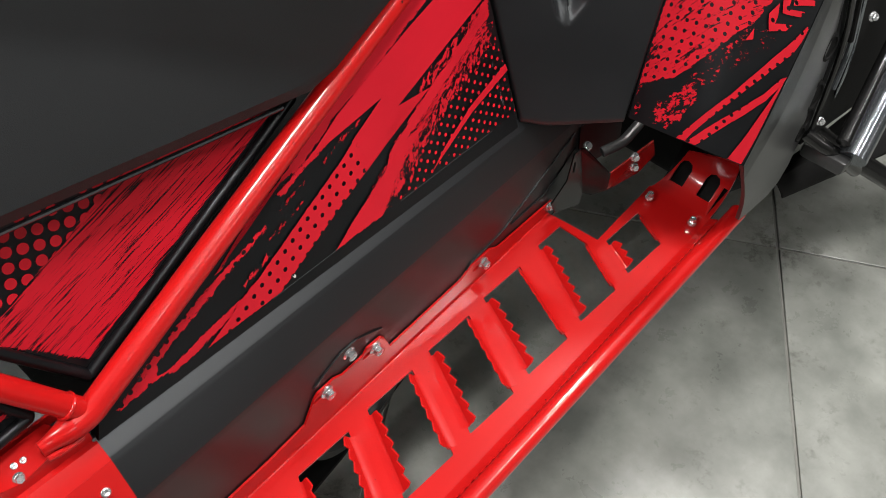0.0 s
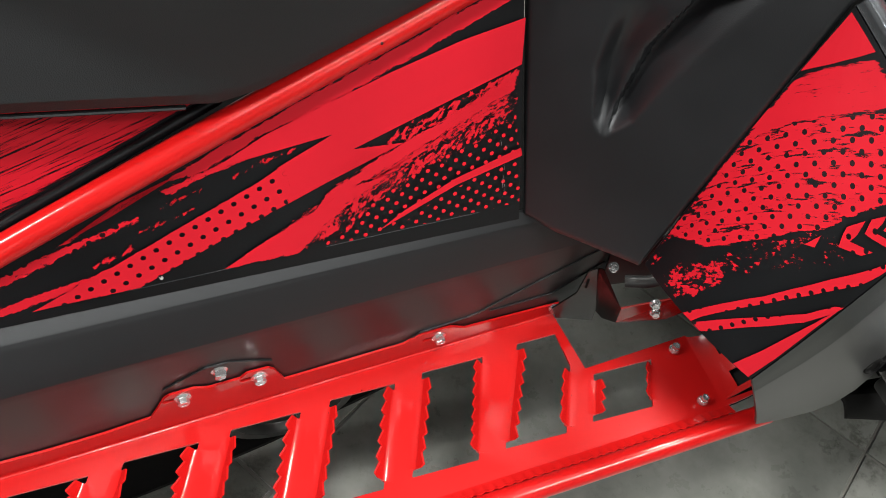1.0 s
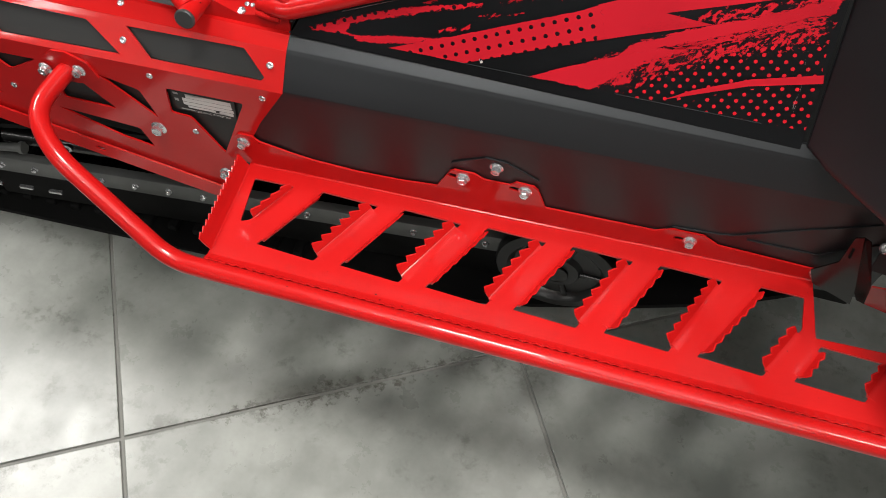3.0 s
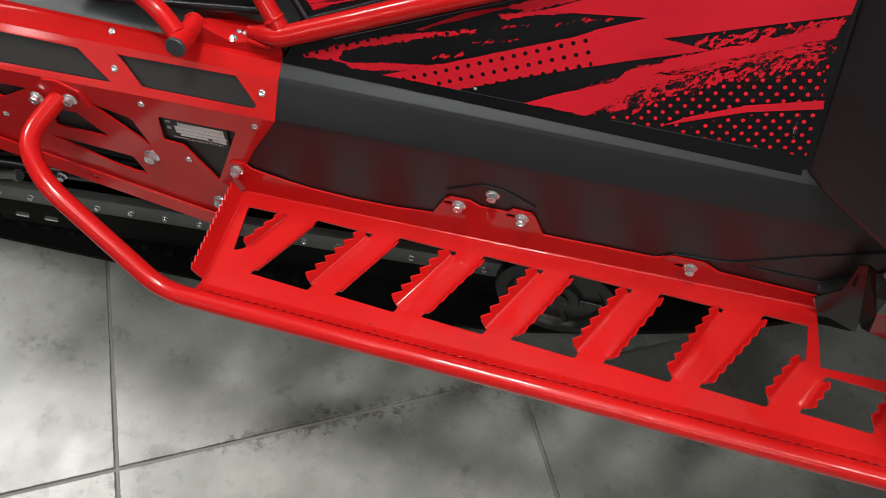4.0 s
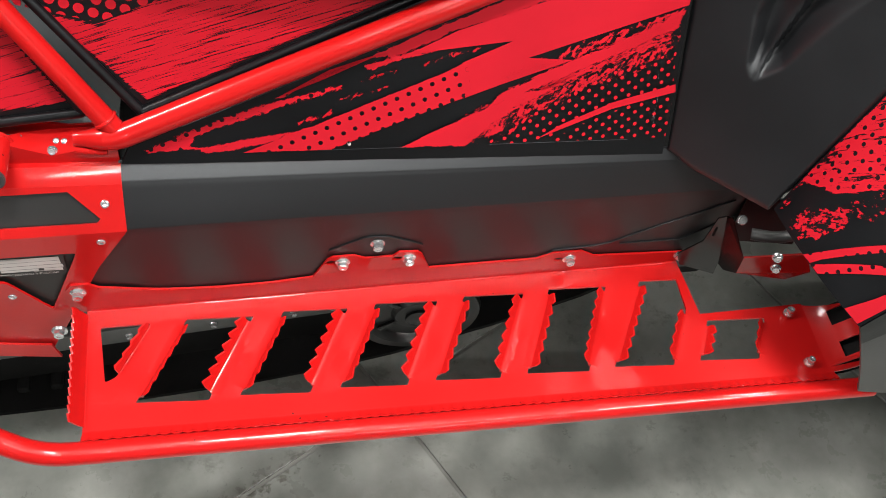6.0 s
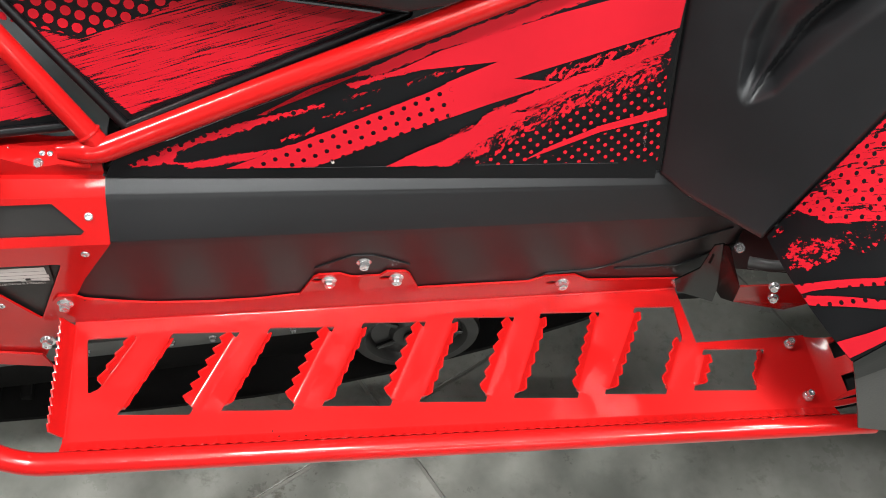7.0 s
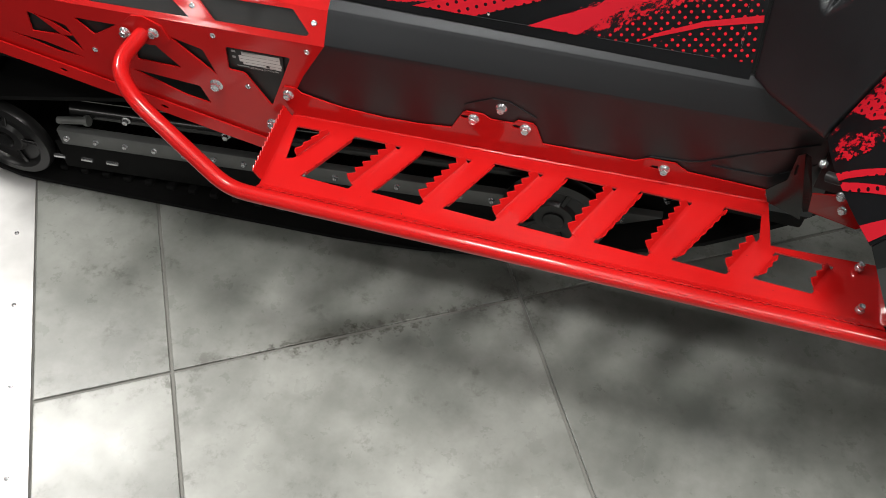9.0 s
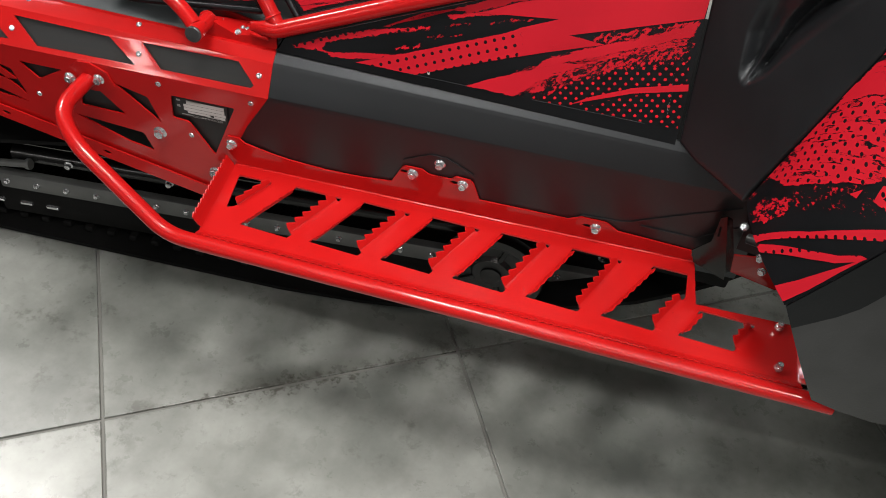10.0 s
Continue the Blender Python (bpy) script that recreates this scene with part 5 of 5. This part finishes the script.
def track():
    bm = bmesh.new()
    pts = loop_path()
    n = len(pts)
    rows = []
    for i, (x, z) in enumerate(pts):
        (xa, za), (xb, zb) = pts[i - 1], pts[(i + 1) % n]
        t = Vector((xb - xa, 0, zb - za)).normalized()
        nrm = Vector((t.z, 0, -t.x)) * 0.008
        rows.append([bm.verts.new(p) for p in (Vector((x, TRACK_Y0, z)), Vector((x, TRACK_Y1, z)), Vector((x, TRACK_Y1, z)) + nrm, Vector((x, TRACK_Y0, z)) + nrm)])
    for a, b in zip(rows, rows[1:] + rows[:1]):
        for j in range(4):
            bm.faces.new((a[j], a[(j + 1) % 4], b[(j + 1) % 4], b[j]))
    bmesh.ops.recalc_face_normals(bm, faces=bm.faces[:])
    return bm


SKID = Matrix.Translation((-0.54, 0.172, 0)) @ Matrix.Rotation(0.095, 4, "Z") @ Matrix.Translation((0.54, -0.172, 0))
belt = part("track", track(), rubber, sled, "black rubber drive track")
belt.matrix_basis = Matrix.Translation((-0.54, 0.172, 0)) @ Matrix.Rotation(0.045, 4, "Z") @ Matrix.Translation((0.54, -0.172, 0))
lug_bm = box((-0.008, 0, -0.012), (0.008, 0.30, 0.0), 0.003)
lug = bpy.data.meshes.new("track_lug")
lug_bm.to_mesh(lug)
lug_bm.free()
lug.materials.append(rubber)
clip_bm = box((-0.011, 0, 0), (0.011, 0.006, 0.006), 0.001)
clip = bpy.data.meshes.new("track_clip")
clip_bm.to_mesh(clip)
clip_bm.free()
clip.materials.append(zinc)
for i in range(14):
    x = -0.64 + i * 0.043
    again("track_lug", lug, pose(x, TRACK_Y0 + 0.004, TRACK_LOW - 0.004), belt)
    again("track_lug", lug, pose(x, TRACK_Y0 + 0.02, TRACK_LOW + 0.024), belt)
for i in range(8):
    a = math.pi / 2 + math.pi * (i + 0.5) / 8
    again("track_lug", lug, Matrix.Translation((-0.66 + 0.108 * math.cos(a), TRACK_Y0 + 0.004, -0.285 + 0.108 * math.sin(a))) @ Matrix.Rotation(-(a + math.pi / 2), 4, "Y"), belt)

skid = part("slide_rail", box((-0.56, 0.174, -0.279), (0.62, 0.190, -0.243), 0.002), steel_rail, sled, "grey anodised slide rail with a row of screws")
skid.matrix_basis = SKID
part("glide_strip", box((-0.58, 0.180, -0.350), (0.50, 0.198, -0.279), 0.004), rubber, skid)
for i in range(19):
    again("rail_screw", SMALL_BOLT, aim((-0.545 + i * 0.0545, 0.174, -0.260), (0, -1, 0), i), skid, "small zinc screw")
part("upper_bar", tube([(-0.52, 0.192, -0.200), (0.60, 0.192, -0.190)], 0.015, 0.01, 14), black_gloss, skid)
for x, z in ((-0.415, -0.194), (-0.238, -0.196), (0.06, -0.196), (0.50, -0.196)):
    again("bolt", BOLT, aim((x, 0.176, z), (0, -1, 0)), skid, "zinc flange bolt")
part("cross_pin", tube([(-0.542, 0.170, -0.211), (-0.487, 0.170, -0.203)], 0.0065, 0.01, 12), steel_rail, skid, "bare steel pin")
part("pin_head", tube([(-0.489, 0.170, -0.2032), (-0.482, 0.170, -0.2022)], 0.0095, 0.01, 14), steel_rail, skid)
for x in (-0.572, -0.520, -0.471):
    again("track_clip", clip, pose(x, 0.165, -0.309), skid, "bright steel track clip")
for i in range(12):
    again("track_horn", lug, pose(-0.60 + i * 0.051, 0.190, -0.318), skid)


def wheel(x, z, r, y):
    m = aim((x, y, z), (0, -1, 0))
    prof = [(r * 0.2, -0.012), (r * 0.80, -0.012), (r * 0.98, -0.010), (r, -0.004), (r, 0.004), (r * 0.97, 0.010), (r * 0.80, 0.012), (r * 0.74, 0.008), (r * 0.70, 0.001), (r * 0.42, 0.001), (r * 0.36, 0.008), (r * 0.22, 0.009)]
    w = part("bogie_wheel", lathe(prof, 40, None, m), wheel_plastic, sled, "black rubber-tyred bogie wheel")
    part("hub_cap", lathe([(r * 0.21, 0.006), (r * 0.20, 0.013), (r * 0.12, 0.015), (0, 0.015)], 24, None, m), black_gloss, w)
    for k in range(5):
        a = 2 * math.pi * k / 5
        part("spoke", box((r * 0.36, -0.004, 0.0), (r * 0.74, 0.004, 0.006), 0.001, 1, None, m @ Matrix.Rotation(a, 4, "Z")), black_gloss, w)
    return w


front_wheel = wheel(0.325, -0.214, 0.087, 0.205)
part("axle", tube([(0.330, 0.225, -0.222), (0.330, 0.300, -0.222)], 0.009, 0.01, 14), steel_rail, front_wheel)
wheel(-0.672, -0.285, 0.088, 0.168)

# ---- threshold strip and loose floor tiles ----
strip = part("threshold_strip", slab(STRIP_LO, STRIP_HI, -5, 5, -0.004, 0.004), alu_strip, None, smooth=False)
tagged(strip, "flat aluminium threshold strip screwed along the tiles", "threshold strip", kind="structure")
for i in range(-20, 21):
    again("screw", RIVET, aim(on_floor(-0.253, -0.356 + 0.1605 * i, 0.004), (0, 0, 1)), strip)

GAP = 0.0029


ROW = 0.64


def tile_mesh(u):
    bm = slab(GAP - 0.0, u - GAP, GAP, ROW - GAP, -0.008, 0.0)
    bm.transform(Matrix.Translation(-TILE_AT))
    top = [e for e in bm.edges if all(v.co.z > -0.001 for v in e.verts)]
    bmesh.ops.bevel(bm, geom=top, offset=0.0012, segments=2, affect="EDGES", profile=0.5)
    me = bpy.data.meshes.new("tile")
    bm.to_mesh(me)
    bm.free()
    me.materials.append(stone_tile)
    return me


cut, first, whole = tile_mesh(-STRIP_HI), tile_mesh(0.6), tile_mesh(0.67)
for j in range(-7, 8):
    again("tile", cut, Matrix.Translation(on_floor(STRIP_HI, ROW * j)), floor)
    again("tile", first, Matrix.Translation(on_floor(0.0, ROW * j)), floor)
    for i in range(0, 8):
        again("tile", whole, Matrix.Translation(on_floor(0.6 + 0.67 * i, ROW * j)), floor)
